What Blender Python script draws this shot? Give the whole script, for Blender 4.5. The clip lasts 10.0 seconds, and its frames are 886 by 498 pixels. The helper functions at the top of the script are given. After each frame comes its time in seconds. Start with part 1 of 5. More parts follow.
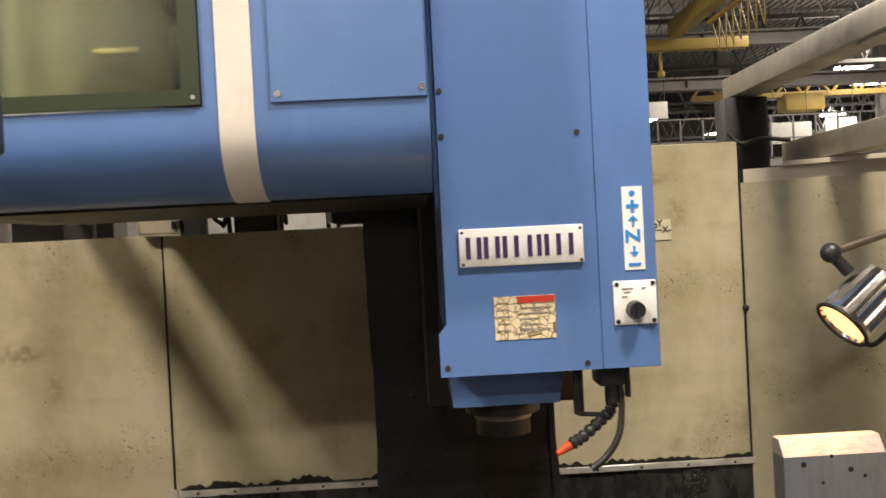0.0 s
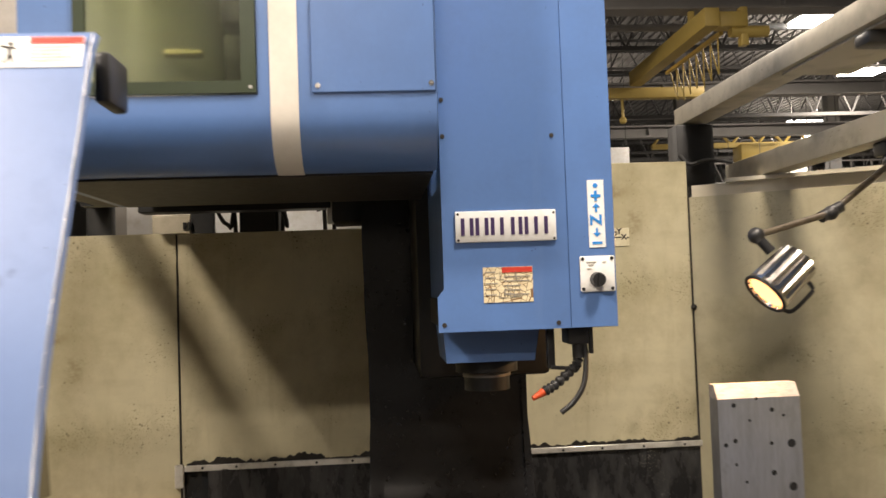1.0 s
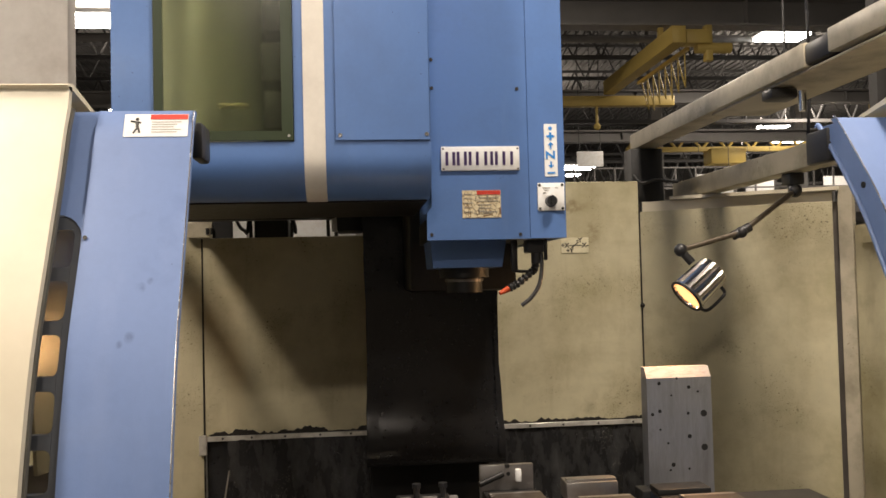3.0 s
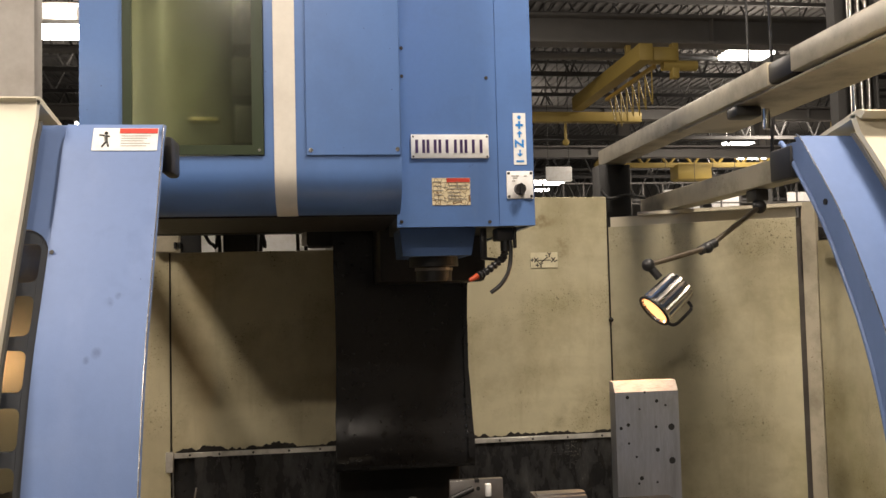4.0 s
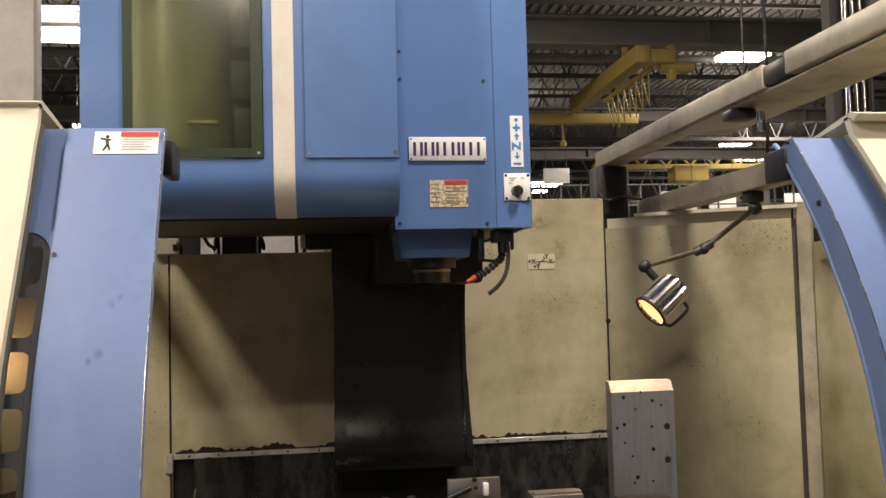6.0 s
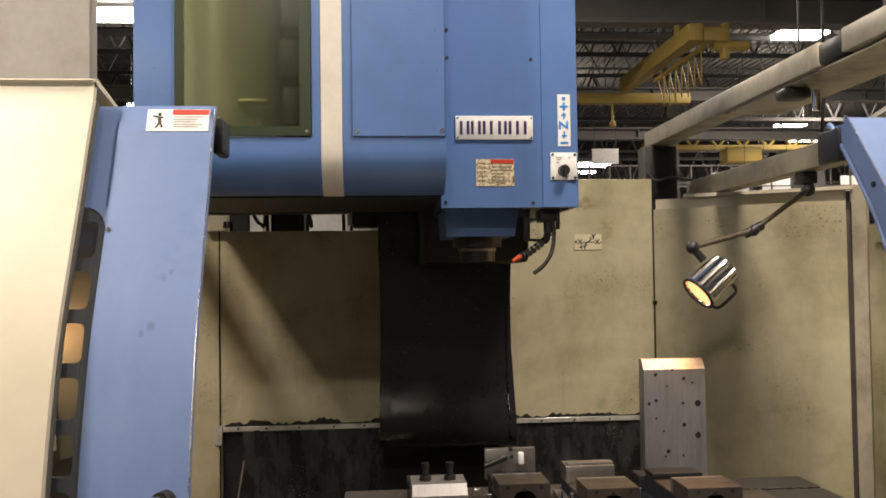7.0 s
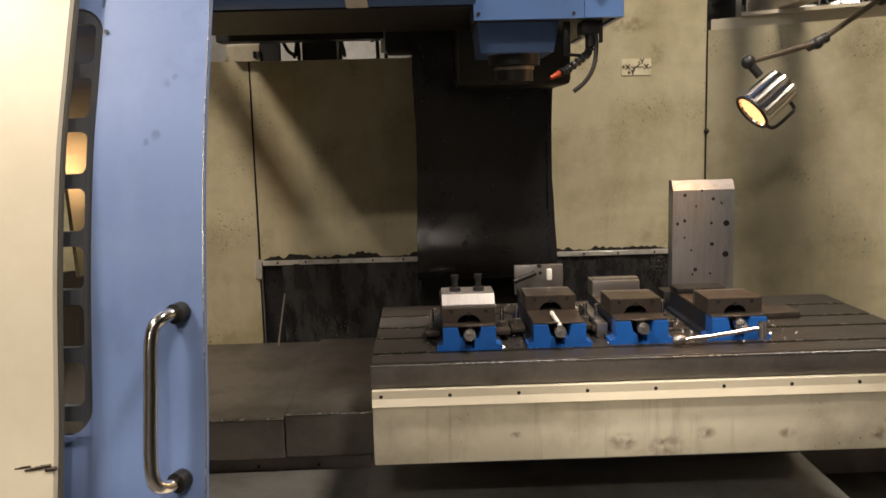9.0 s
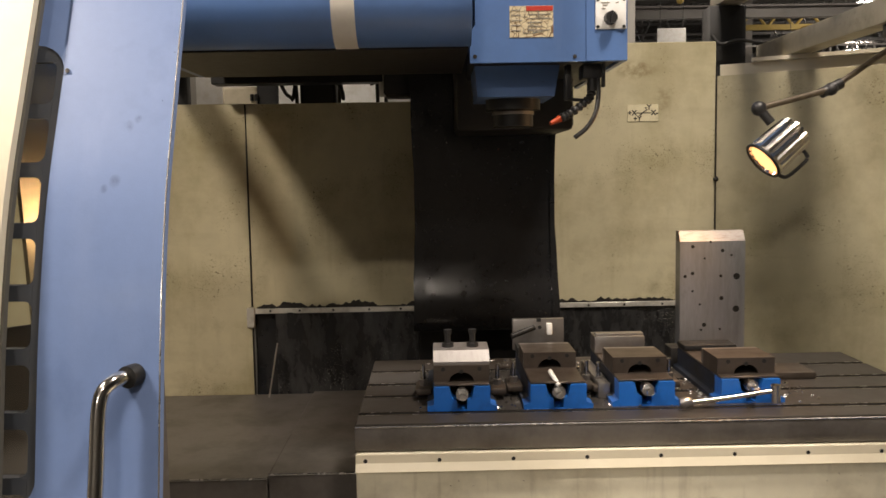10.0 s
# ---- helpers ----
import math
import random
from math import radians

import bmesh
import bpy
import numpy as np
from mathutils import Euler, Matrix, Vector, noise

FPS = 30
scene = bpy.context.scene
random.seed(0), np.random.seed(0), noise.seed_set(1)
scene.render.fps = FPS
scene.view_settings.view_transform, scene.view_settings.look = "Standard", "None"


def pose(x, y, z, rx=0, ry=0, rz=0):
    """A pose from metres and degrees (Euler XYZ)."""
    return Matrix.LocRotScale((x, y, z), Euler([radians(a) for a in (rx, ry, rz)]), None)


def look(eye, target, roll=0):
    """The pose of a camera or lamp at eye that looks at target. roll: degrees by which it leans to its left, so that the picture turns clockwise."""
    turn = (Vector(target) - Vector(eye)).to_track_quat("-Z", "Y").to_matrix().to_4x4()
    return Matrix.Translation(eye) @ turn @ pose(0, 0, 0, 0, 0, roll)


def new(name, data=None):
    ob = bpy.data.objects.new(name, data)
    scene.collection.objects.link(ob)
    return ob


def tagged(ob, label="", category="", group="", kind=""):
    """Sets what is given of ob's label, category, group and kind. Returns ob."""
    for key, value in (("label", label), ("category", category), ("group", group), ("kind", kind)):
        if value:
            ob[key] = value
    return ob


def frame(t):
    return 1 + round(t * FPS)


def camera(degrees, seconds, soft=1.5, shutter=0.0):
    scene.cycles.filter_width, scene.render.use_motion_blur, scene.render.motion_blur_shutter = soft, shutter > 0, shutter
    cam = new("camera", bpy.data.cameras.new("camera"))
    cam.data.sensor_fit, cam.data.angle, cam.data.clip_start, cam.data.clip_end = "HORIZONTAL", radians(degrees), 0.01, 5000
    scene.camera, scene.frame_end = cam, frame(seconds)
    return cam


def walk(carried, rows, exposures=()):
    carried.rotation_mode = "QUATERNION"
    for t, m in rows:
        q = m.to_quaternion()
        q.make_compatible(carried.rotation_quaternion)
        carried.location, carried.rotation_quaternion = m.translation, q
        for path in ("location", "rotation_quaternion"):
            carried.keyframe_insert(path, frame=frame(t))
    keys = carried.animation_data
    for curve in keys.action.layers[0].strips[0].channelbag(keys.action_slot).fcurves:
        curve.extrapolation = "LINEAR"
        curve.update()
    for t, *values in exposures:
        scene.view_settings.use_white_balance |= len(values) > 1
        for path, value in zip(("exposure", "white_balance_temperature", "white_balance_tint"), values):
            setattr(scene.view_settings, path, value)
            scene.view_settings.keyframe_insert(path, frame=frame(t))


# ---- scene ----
cam = camera(54.4, 10.0, shutter=0.5)
PATH = [
    (0, (0.009, -0.067, 1.912), (0.073, 1.932, 1.889), -2.9),
    (0.5, (0.042, -0.056, 1.867), (0.141, 1.941, 1.815), -1.2),
    (1, (-0.095, -0.447, 1.731), (0.056, 1.546, 1.817), -2.0),
    (1.5, (-0.124, -0.738, 1.753), (0.065, 1.251, 1.829), -0.7),
    (2, (-0.105, -0.916, 1.746), (0.05, 1.078, 1.79), -0.6),
    (2.5, (-0.163, -1.022, 1.754), (0.0, 0.97, 1.807), -1.1),
    (4, (-0.175, -1.046, 1.759), (0.093, 0.933, 1.861), -1.4),
    (4.5, (-0.173, -1.05, 1.759), (0.1, 0.929, 1.866), -1.5),
    (5, (-0.172, -1.053, 1.758), (0.102, 0.925, 1.868), -1.7),
    (6.5, (-0.18, -1.074, 1.758), (0.085, 0.906, 1.853), -1.2),
    (7, (-0.174, -1.076, 1.753), (-0.01, 0.916, 1.815), -0.8),
    (7.5, (-0.178, -1.056, 1.725), (-0.038, 0.939, 1.718), -1.3),
    (8, (-0.181, -1.005, 1.721), (-0.032, 0.983, 1.553), -0.5),
    (8.5, (-0.163, -0.98, 1.661), (-0.028, 0.993, 1.36), -1.1),
    (9, (-0.114, -0.956, 1.659), (-0.074, 1.024, 1.379), -1.5),
    (9.5, (-0.065, -0.915, 1.681), (-0.018, 1.074, 1.477), -0.4),
    (10, (-0.059, -0.815, 1.666), (-0.042, 1.177, 1.486), -1.0),
]
EXPOSURES = [(0, 0.32), (1.0, 0.42), (1.5, 0.28), (2.0, 0.10), (2.5, -0.02), (4.0, -0.06), (6.5, -0.08), (7.5, -0.10), (8.0, -0.18), (8.5, -0.17), (9.0, -0.03), (10.0, 0.0)]
walk(cam, [(t, look(eye, target, roll)) for t, eye, target, roll in PATH], EXPOSURES)

# ---- light ----
world = bpy.data.worlds.new("hall")
scene.world = world
world.use_nodes = True
world.node_tree.nodes["Background"].inputs[0].default_value = (0.86, 0.93, 1.0, 1)
world.node_tree.nodes["Background"].inputs[1].default_value = 0.04


def area_light(x, y, z, sx, sy, watts, color):
    d = bpy.data.lights.new("hall_light", "AREA")
    d.shape, d.size, d.size_y, d.energy, d.color = "RECTANGLE", sx, sy, watts, color
    o = new("hall_light", d)
    o.matrix_basis = pose(x, y, z)
    return o


COOL = (1.0, 0.86, 0.72)
# x, y, z, watts: luminaires near and far; unseen ones are added to light machine, pane and cabinet
HALL_LIGHTS = [(5.73, 10.25, 4.98, 150), (-2.80, 8.2, 4.53, 120), (-2.85, -0.7, 5.06, 245), (1.25, 0.4, 5.06, 195), (-0.9, -4.6, 5.06, 140), (-4.5, -9.2, 5.06, 60), (-3.7, -9.2, 5.06, 40), (-0.6, 6.6, 5.06, 170),
               (3.6, 3.6, 5.06, 90), (9.5, 18.0, 5.1, 230), (4.2, 22.0, 5.1, 230), (13.0, 26.0, 5.1, 230), (8.2, 13.5, 5.1, 130), (-4.5, 16, 5.1, 180)]
for hx, hy, hz, hw in HALL_LIGHTS:
    area_light(hx, hy, hz - 0.03, 0.7, 0.38, hw, COOL)
    if hy > 6:  # upward lamps added above the far fixtures to brighten the roof
        area_light(hx, hy, hz + 0.13, 0.7, 0.38, hw * 0.5, COOL).matrix_basis = pose(hx, hy, hz + 0.13, 180)

spot = bpy.data.lights.new("work_lamp_bulb", "SPOT")
spot.energy, spot.color, spot.spot_size, spot.spot_blend, spot.shadow_soft_size = 14, (1.0, 0.55, 0.24), radians(140), 0.5, 0.035
new("work_lamp_bulb", spot).matrix_basis = look((0.932, 1.793, 1.678), (0.170, 1.692, 1.040))


# ---- materials ----
def material(name, color, rough=0.5, metal=0.0, dirt=None, dirt_amount=0.0, dirt_scale=3.0, grain=0.06, grain_scale=60.0,
             bump=0.0, bump_scale=200.0, spec=0.5, stretch=(1, 1, 1), coat=0.0):
    m = bpy.data.materials.new(name)
    m.use_nodes = True
    nt = m.node_tree
    b = nt.nodes["Principled BSDF"]
    b.inputs["Metallic"].default_value = metal
    b.inputs["Specular IOR Level"].default_value = spec
    b.inputs["Coat Weight"].default_value = coat
    b.inputs["Coat Roughness"].default_value = 0.15
    tc = nt.nodes.new("ShaderNodeTexCoord")
    mp = nt.nodes.new("ShaderNodeMapping")
    mp.inputs["Scale"].default_value = stretch
    nt.links.new(tc.outputs["Object"], mp.inputs["Vector"])
    n1 = nt.nodes.new("ShaderNodeTexNoise")
    n1.inputs["Scale"].default_value = grain_scale
    n1.inputs["Detail"].default_value = 6
    nt.links.new(mp.outputs[0], n1.inputs["Vector"])
    hsv = nt.nodes.new("ShaderNodeMix")
    hsv.data_type = "RGBA"
    hsv.inputs["A"].default_value = tuple(c * (1 - grain) for c in color) + (1,)
    hsv.inputs["B"].default_value = tuple(min(1, c * (1 + grain)) for c in color) + (1,)
    nt.links.new(n1.outputs["Fac"], hsv.inputs["Factor"])
    out = hsv.outputs["Result"]
    n2 = nt.nodes.new("ShaderNodeTexNoise")
    n2.inputs["Scale"].default_value = dirt_scale
    n2.inputs["Detail"].default_value = 9
    n2.inputs["Roughness"].default_value = 0.65
    nt.links.new(mp.outputs[0], n2.inputs["Vector"])
    ramp = nt.nodes.new("ShaderNodeMapRange")
    ramp.inputs[1].default_value, ramp.inputs[2].default_value = 0.46, 0.72
    nt.links.new(n2.outputs["Fac"], ramp.inputs[0])
    if dirt:
        mul = nt.nodes.new("ShaderNodeMath")
        mul.operation = "MULTIPLY"
        mul.inputs[1].default_value = dirt_amount
        nt.links.new(ramp.outputs[0], mul.inputs[0])
        mix = nt.nodes.new("ShaderNodeMix")
        mix.data_type = "RGBA"
        mix.inputs["B"].default_value = tuple(dirt) + (1,)
        nt.links.new(mul.outputs[0], mix.inputs["Factor"])
        nt.links.new(out, mix.inputs["A"])
        out = mix.outputs["Result"]
    nt.links.new(out, b.inputs["Base Color"])
    rr = nt.nodes.new("ShaderNodeMapRange")
    rr.inputs[3].default_value, rr.inputs[4].default_value = max(0.02, rough - 0.1), min(1, rough + 0.12)
    nt.links.new(n2.outputs["Fac"], rr.inputs[0])
    nt.links.new(rr.outputs[0], b.inputs["Roughness"])
    if bump:
        n3 = nt.nodes.new("ShaderNodeTexNoise")
        n3.inputs["Scale"].default_value = bump_scale
        n3.inputs["Detail"].default_value = 4
        nt.links.new(mp.outputs[0], n3.inputs["Vector"])
        bp = nt.nodes.new("ShaderNodeBump")
        bp.inputs["Strength"].default_value = bump
        bp.inputs["Distance"].default_value = 0.004
        nt.links.new(n3.outputs["Fac"], bp.inputs["Height"])
        nt.links.new(bp.outputs[0], b.inputs["Normal"])
    return m


def glow(name, color, strength):
    m = bpy.data.materials.new(name)
    m.use_nodes = True
    b = m.node_tree.nodes["Principled BSDF"]
    b.inputs["Base Color"].default_value = tuple(color) + (1,)
    b.inputs["Emission Color"].default_value = tuple(color) + (1,)
    b.inputs["Emission Strength"].default_value = strength
    return m


def speckle(m, scale, size, color):
    """Small specks scattered over a paint: dried splashes, chips, painted glints."""
    nt = m.node_tree
    b = nt.nodes["Principled BSDF"]
    src = b.inputs["Base Color"].links[0].from_socket
    tc = nt.nodes.new("ShaderNodeTexCoord")
    v = nt.nodes.new("ShaderNodeTexVoronoi")
    v.inputs["Scale"].default_value = scale
    nt.links.new(tc.outputs["Object"], v.inputs["Vector"])
    n = nt.nodes.new("ShaderNodeTexNoise")
    n.inputs["Scale"].default_value = 4.0
    nt.links.new(tc.outputs["Object"], n.inputs["Vector"])
    lim = nt.nodes.new("ShaderNodeMapRange")
    lim.inputs[1].default_value, lim.inputs[2].default_value = 0.40, 0.68
    lim.inputs[3].default_value, lim.inputs[4].default_value = 0.0, size
    nt.links.new(n.outputs["Fac"], lim.inputs[0])
    cmp = nt.nodes.new("ShaderNodeMath")
    cmp.operation = "LESS_THAN"
    nt.links.new(v.outputs["Distance"], cmp.inputs[0])
    nt.links.new(lim.outputs[0], cmp.inputs[1])
    mix = nt.nodes.new("ShaderNodeMix")
    mix.data_type = "RGBA"
    mix.inputs["B"].default_value = tuple(color) + (1,)
    sc = nt.nodes.new("ShaderNodeMath")
    sc.operation = "MULTIPLY"
    sc.inputs[1].default_value = 0.75
    nt.links.new(cmp.outputs[0], sc.inputs[0])
    nt.links.new(sc.outputs[0], mix.inputs["Factor"])
    nt.links.new(src, mix.inputs["A"])
    nt.links.new(mix.outputs["Result"], b.inputs["Base Color"])
    return m


def layer(m, mask, color, amount):
    """Lays a colour over the paint where the mask is."""
    nt = m.node_tree
    b = nt.nodes["Principled BSDF"]
    src = b.inputs["Base Color"].links[0].from_socket
    sc = nt.nodes.new("ShaderNodeMath")
    sc.operation = "MULTIPLY"
    sc.inputs[1].default_value = amount
    nt.links.new(mask, sc.inputs[0])
    mix = nt.nodes.new("ShaderNodeMix")
    mix.data_type = "RGBA"
    mix.inputs["B"].default_value = tuple(color) + (1,)
    nt.links.new(sc.outputs[0], mix.inputs["Factor"])
    nt.links.new(src, mix.inputs["A"])
    nt.links.new(mix.outputs["Result"], b.inputs["Base Color"])
    return m


def noise_mask(m, scale, lo, hi, detail=6.0, at=(0, 0, 0)):
    nt = m.node_tree
    tc = nt.nodes.new("ShaderNodeTexCoord")
    mp = nt.nodes.new("ShaderNodeMapping")
    mp.inputs["Scale"].default_value = scale
    mp.inputs["Location"].default_value = at
    nt.links.new(tc.outputs["Object"], mp.inputs["Vector"])
    n = nt.nodes.new("ShaderNodeTexNoise")
    n.inputs["Scale"].default_value = 1.0
    n.inputs["Detail"].default_value = detail
    n.inputs["Roughness"].default_value = 0.6
    nt.links.new(mp.outputs[0], n.inputs["Vector"])
    r = nt.nodes.new("ShaderNodeMapRange")
    r.inputs[1].default_value, r.inputs[2].default_value = lo, hi
    nt.links.new(n.outputs["Fac"], r.inputs[0])
    return r.outputs[0]


def streaks(m, scale, lo, hi, color, amount):
    """Runs, wipe marks and painted sheen: noise drawn out along one axis."""
    return layer(m, noise_mask(m, scale, lo, hi), color, amount)


def blotch(m, at, size, color, amount):
    """One stain with a ragged outline, at a place on its thing."""
    nt = m.node_tree
    tc = nt.nodes.new("ShaderNodeTexCoord")
    mp = nt.nodes.new("ShaderNodeMapping")
    mp.inputs["Location"].default_value = tuple(-a / s for a, s in zip(at, size))
    mp.inputs["Scale"].default_value = tuple(1 / s for s in size)
    nt.links.new(tc.outputs["Object"], mp.inputs["Vector"])
    ln = nt.nodes.new("ShaderNodeVectorMath")
    ln.operation = "LENGTH"
    nt.links.new(mp.outputs[0], ln.inputs[0])
    fall = nt.nodes.new("ShaderNodeMapRange")
    fall.inputs[1].default_value, fall.inputs[2].default_value = 0.3, 1.0
    fall.inputs[3].default_value, fall.inputs[4].default_value = 1.0, 0.0
    nt.links.new(ln.outputs["Value"], fall.inputs[0])
    mul = nt.nodes.new("ShaderNodeMath")
    mul.operation = "MULTIPLY"
    nt.links.new(fall.outputs[0], mul.inputs[0])
    nt.links.new(noise_mask(m, (28, 28, 28), 0.40, 0.62), mul.inputs[1])
    return layer(m, mul.outputs[0], color, amount)


BLUE = material("blue_paint", (0.105, 0.205, 0.47), 0.36, 0.0, (0.06, 0.10, 0.2), 0.35, 2.6, 0.04, 90, 0.05, 350, coat=0.25)
BLUE_DOOR = material("blue_door_paint", (0.155, 0.235, 0.46), 0.44, 0.0, (0.08, 0.12, 0.22), 0.25, 3.5, 0.04, 60, 0.05, 300, coat=0.06)
# lighter upright streaks: whitish worn patches, with the uneven sheen painted in
streaks(BLUE_DOOR, (11, 11, 1.3), 0.50, 0.76, (0.21, 0.29, 0.52), 0.40)
streaks(BLUE_DOOR, (5, 5, 4), 0.58, 0.76, (0.07, 0.12, 0.27), 0.45)
speckle(BLUE_DOOR, 22, 0.05, (0.06, 0.09, 0.19))
for bx, bz, bs in ((0.222, 1.256, 0.011), (0.238, 1.270, 0.008), (0.208, 1.158, 0.012), (0.190, 1.145, 0.008)):
    blotch(BLUE_DOOR, (bx, -0.06, bz), (bs, 0.1, bs * 1.2), (0.05, 0.075, 0.16), 0.7)
streaks(BLUE, (3, 3, 1.2), 0.52, 0.74, (0.075, 0.145, 0.34), 0.45)
streaks(BLUE, (16, 16, 2.0), 0.58, 0.80, (0.16, 0.26, 0.50), 0.30)
speckle(BLUE, 26, 0.06, (0.03, 0.05, 0.10))
STRIPE = material("stripe_paint", (0.74, 0.70, 0.63), 0.4, 0.0, (0.4, 0.36, 0.3), 0.3, 5)
CREAM = material("cream_paint", (0.70, 0.64, 0.50), 0.4, 0.0, (0.45, 0.38, 0.26), 0.3, 2.2, 0.03, 40, 0.04, 250)
WALL = speckle(speckle(material("enclosure_paint", (0.565, 0.515, 0.348), 0.34, 0.0, (0.25, 0.20, 0.10), 0.75, 2.1, 0.12, 14, 0.08, 70), 38, 0.17, (0.10, 0.08, 0.045)), 95, 0.20, (0.17, 0.15, 0.07))
speckle(WALL, 140, 0.22, (0.10, 0.06, 0.02))
speckle(WALL, 24, 0.065, (0.05, 0.035, 0.02))
speckle(WALL, 52, 0.10, (0.07, 0.04, 0.02))
streaks(WALL, (19, 19, 2.4), 0.56, 0.80, (0.20, 0.16, 0.07), 0.22)
streaks(WALL, (3.2, 3.2, 15), 0.56, 0.80, (0.22, 0.18, 0.09), 0.22)
streaks(WALL, (6, 6, 4), 0.58, 0.80, (0.12, 0.09, 0.04), 0.40)
streaks(WALL, (1.3, 1.3, 1.0), 0.50, 0.70, (0.30, 0.27, 0.12), 0.45)
blotch(WALL, (0.19, 0, 1.03), (0.11, 0.06, 0.05), (0.16, 0.10, 0.03), 0.75)
blotch(WALL, (0.31, 0, 0.90), (0.05, 0.05, 0.08), (0.18, 0.12, 0.05), 0.5)
SKIRT = speckle(material("skirt_paint", (0.80, 0.755, 0.60), 0.40, 0.0, (0.22, 0.17, 0.09), 0.5, 4.0, 0.06, 30), 40, 0.12, (0.12, 0.06, 0.03))
for bx, bz, bs in ((-0.10, -0.17, 0.05), (0.02, -0.185, 0.06), (0.13, -0.15, 0.035), (0.36, -0.16, 0.03), (-0.4, -0.14, 0.02), (0.62, -0.17, 0.04)):
    blotch(SKIRT, (bx, -0.397, bz), (bs, 0.05, bs * 0.6), (0.16, 0.07, 0.025), 0.8)
streaks(SKIRT, (30, 30, 2), 0.56, 0.75, (0.2, 0.15, 0.08), 0.35)
BEAM = material("beam_paint", (0.50, 0.45, 0.34), 0.4, 0.0, (0.12, 0.10, 0.06), 0.75, 5.0, 0.05, 40)
speckle(BEAM, 60, 0.16, (0.10, 0.06, 0.03))
GREASE = material("greasy_dark_steel", (0.0135, 0.0138, 0.0145), 0.46, 0.0, (0.028, 0.026, 0.023), 0.5, 9, 0.3, 60, spec=0.3)
RUBBER = speckle(material("black_rubber", (0.0135, 0.0145, 0.0165), 0.18, 0.0, (0.016, 0.0165, 0.017), 0.6, 6, 0.3, 50, 0.10, 26, stretch=(1.0, 1, 1.0), spec=0.5), 150, 0.07, (0.20, 0.20, 0.20))
# the apron's pale specks are chips and wet glints painted into the colour
APRON = speckle(material("oily_rubber_apron", (0.021, 0.021, 0.022), 0.27, 0.0, (0.09, 0.09, 0.09), 0.75, 7, 0.3, 40, 0.7, 26, stretch=(2, 1, 0.8), spec=0.35), 120, 0.20, (0.5, 0.48, 0.42))
speckle(APRON, 60, 0.13, (0.5, 0.5, 0.48))
TABLE = material("machined_table_iron", (0.050, 0.045, 0.041), 0.42, 0.15, (0.04, 0.031, 0.024), 0.7, 7, 0.15, 120, 0.06, 150, spec=0.2)
TABLE_EDGE = material("table_side_iron", (0.165, 0.15, 0.138), 0.40, 0.5, (0.05, 0.042, 0.035), 0.7, 6, 0.15, 80, 0.08, 120)
STEEL = material("ground_steel", (0.42, 0.40, 0.385), 0.33, 0.9, (0.2, 0.16, 0.13), 0.4, 10, 0.1, 150, 0.04, 200)
RUSTY = material("vise_jaw_steel", (0.098, 0.080, 0.067), 0.38, 0.6, (0.04, 0.027, 0.02), 0.7, 14, 0.12, 120, 0.06, 200)
BRIGHT = material("bright_steel", (0.66, 0.65, 0.64), 0.25, 1.0, (0.4, 0.36, 0.3), 0.3, 20)
PLATE = material("block_steel", (0.46, 0.475, 0.51), 0.30, 0.8, (0.27, 0.265, 0.275), 0.7, 5, 0.22, 60, 0.10, 90, stretch=(3.5, 1, 0.5))
streaks(PLATE, (60, 60, 1.5), 0.45, 0.7, (0.54, 0.57, 0.63), 0.4)
streaks(PLATE, (9, 9, 7), 0.60, 0.75, (0.14, 0.12, 0.11), 0.5)
HOLE = material("hole_black", (0.008, 0.008, 0.008), 0.6)
CHROME = material("chrome", (0.75, 0.72, 0.68), 0.16, 1.0, (0.4, 0.34, 0.27), 0.3, 30)
VISE_BLUE = material("vise_blue_paint", (0.012, 0.13, 0.52), 0.38, 0.0, (0.01, 0.03, 0.10), 0.5, 16, 0.05, 60, coat=0.2)
BLACK = material("black_plastic", (0.02, 0.02, 0.021), 0.4, 0.0, (0.05, 0.045, 0.04), 0.3, 30)
WHITE = material("white_label", (0.86, 0.86, 0.85), 0.4, 0.0, (0.55, 0.5, 0.4), 0.4, 18)
RED = material("label_red", (0.58, 0.05, 0.03), 0.45)
PURPLE = material("dark_purple_print", (0.055, 0.03, 0.11), 0.4)
PRINT = material("black_print", (0.03, 0.025, 0.02), 0.5)
PRINT_BLUE = material("blue_print", (0.03, 0.25, 0.68), 0.4)
GLOSS_BEIGE = material("glossy_beige_panel", (0.40, 0.38, 0.335), 0.17, 1.0, (0.20, 0.17, 0.12), 0.4, 5, 0.05, 40, coat=0.8)
GREY_BAR = material("grey_print", (0.34, 0.31, 0.26), 0.5)
ORANGE = material("orange_nozzle", (0.52, 0.07, 0.018), 0.4)
HOSE = material("grey_hose", (0.10, 0.095, 0.08), 0.5)
WAY = material("way_cover_steel", (0.165, 0.15, 0.138), 0.42, 0.25, (0.06, 0.05, 0.04), 0.6, 5, 0.12, 50, 0.05, 100)
TRAY = material("oily_tray_sheet", (0.25, 0.245, 0.235), 0.40, 0.3, (0.09, 0.08, 0.07), 0.6, 4, 0.12, 40, 0.06, 80)
TRIM = material("trim_aluminium", (0.78, 0.76, 0.71), 0.32, 0.5, (0.15, 0.12, 0.08), 0.6, 12)
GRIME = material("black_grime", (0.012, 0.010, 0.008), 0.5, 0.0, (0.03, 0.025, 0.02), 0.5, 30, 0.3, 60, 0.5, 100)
YELLOW = material("crane_yellow", (0.50, 0.37, 0.10), 0.5, 0.0, (0.3, 0.2, 0.05), 0.4, 2)
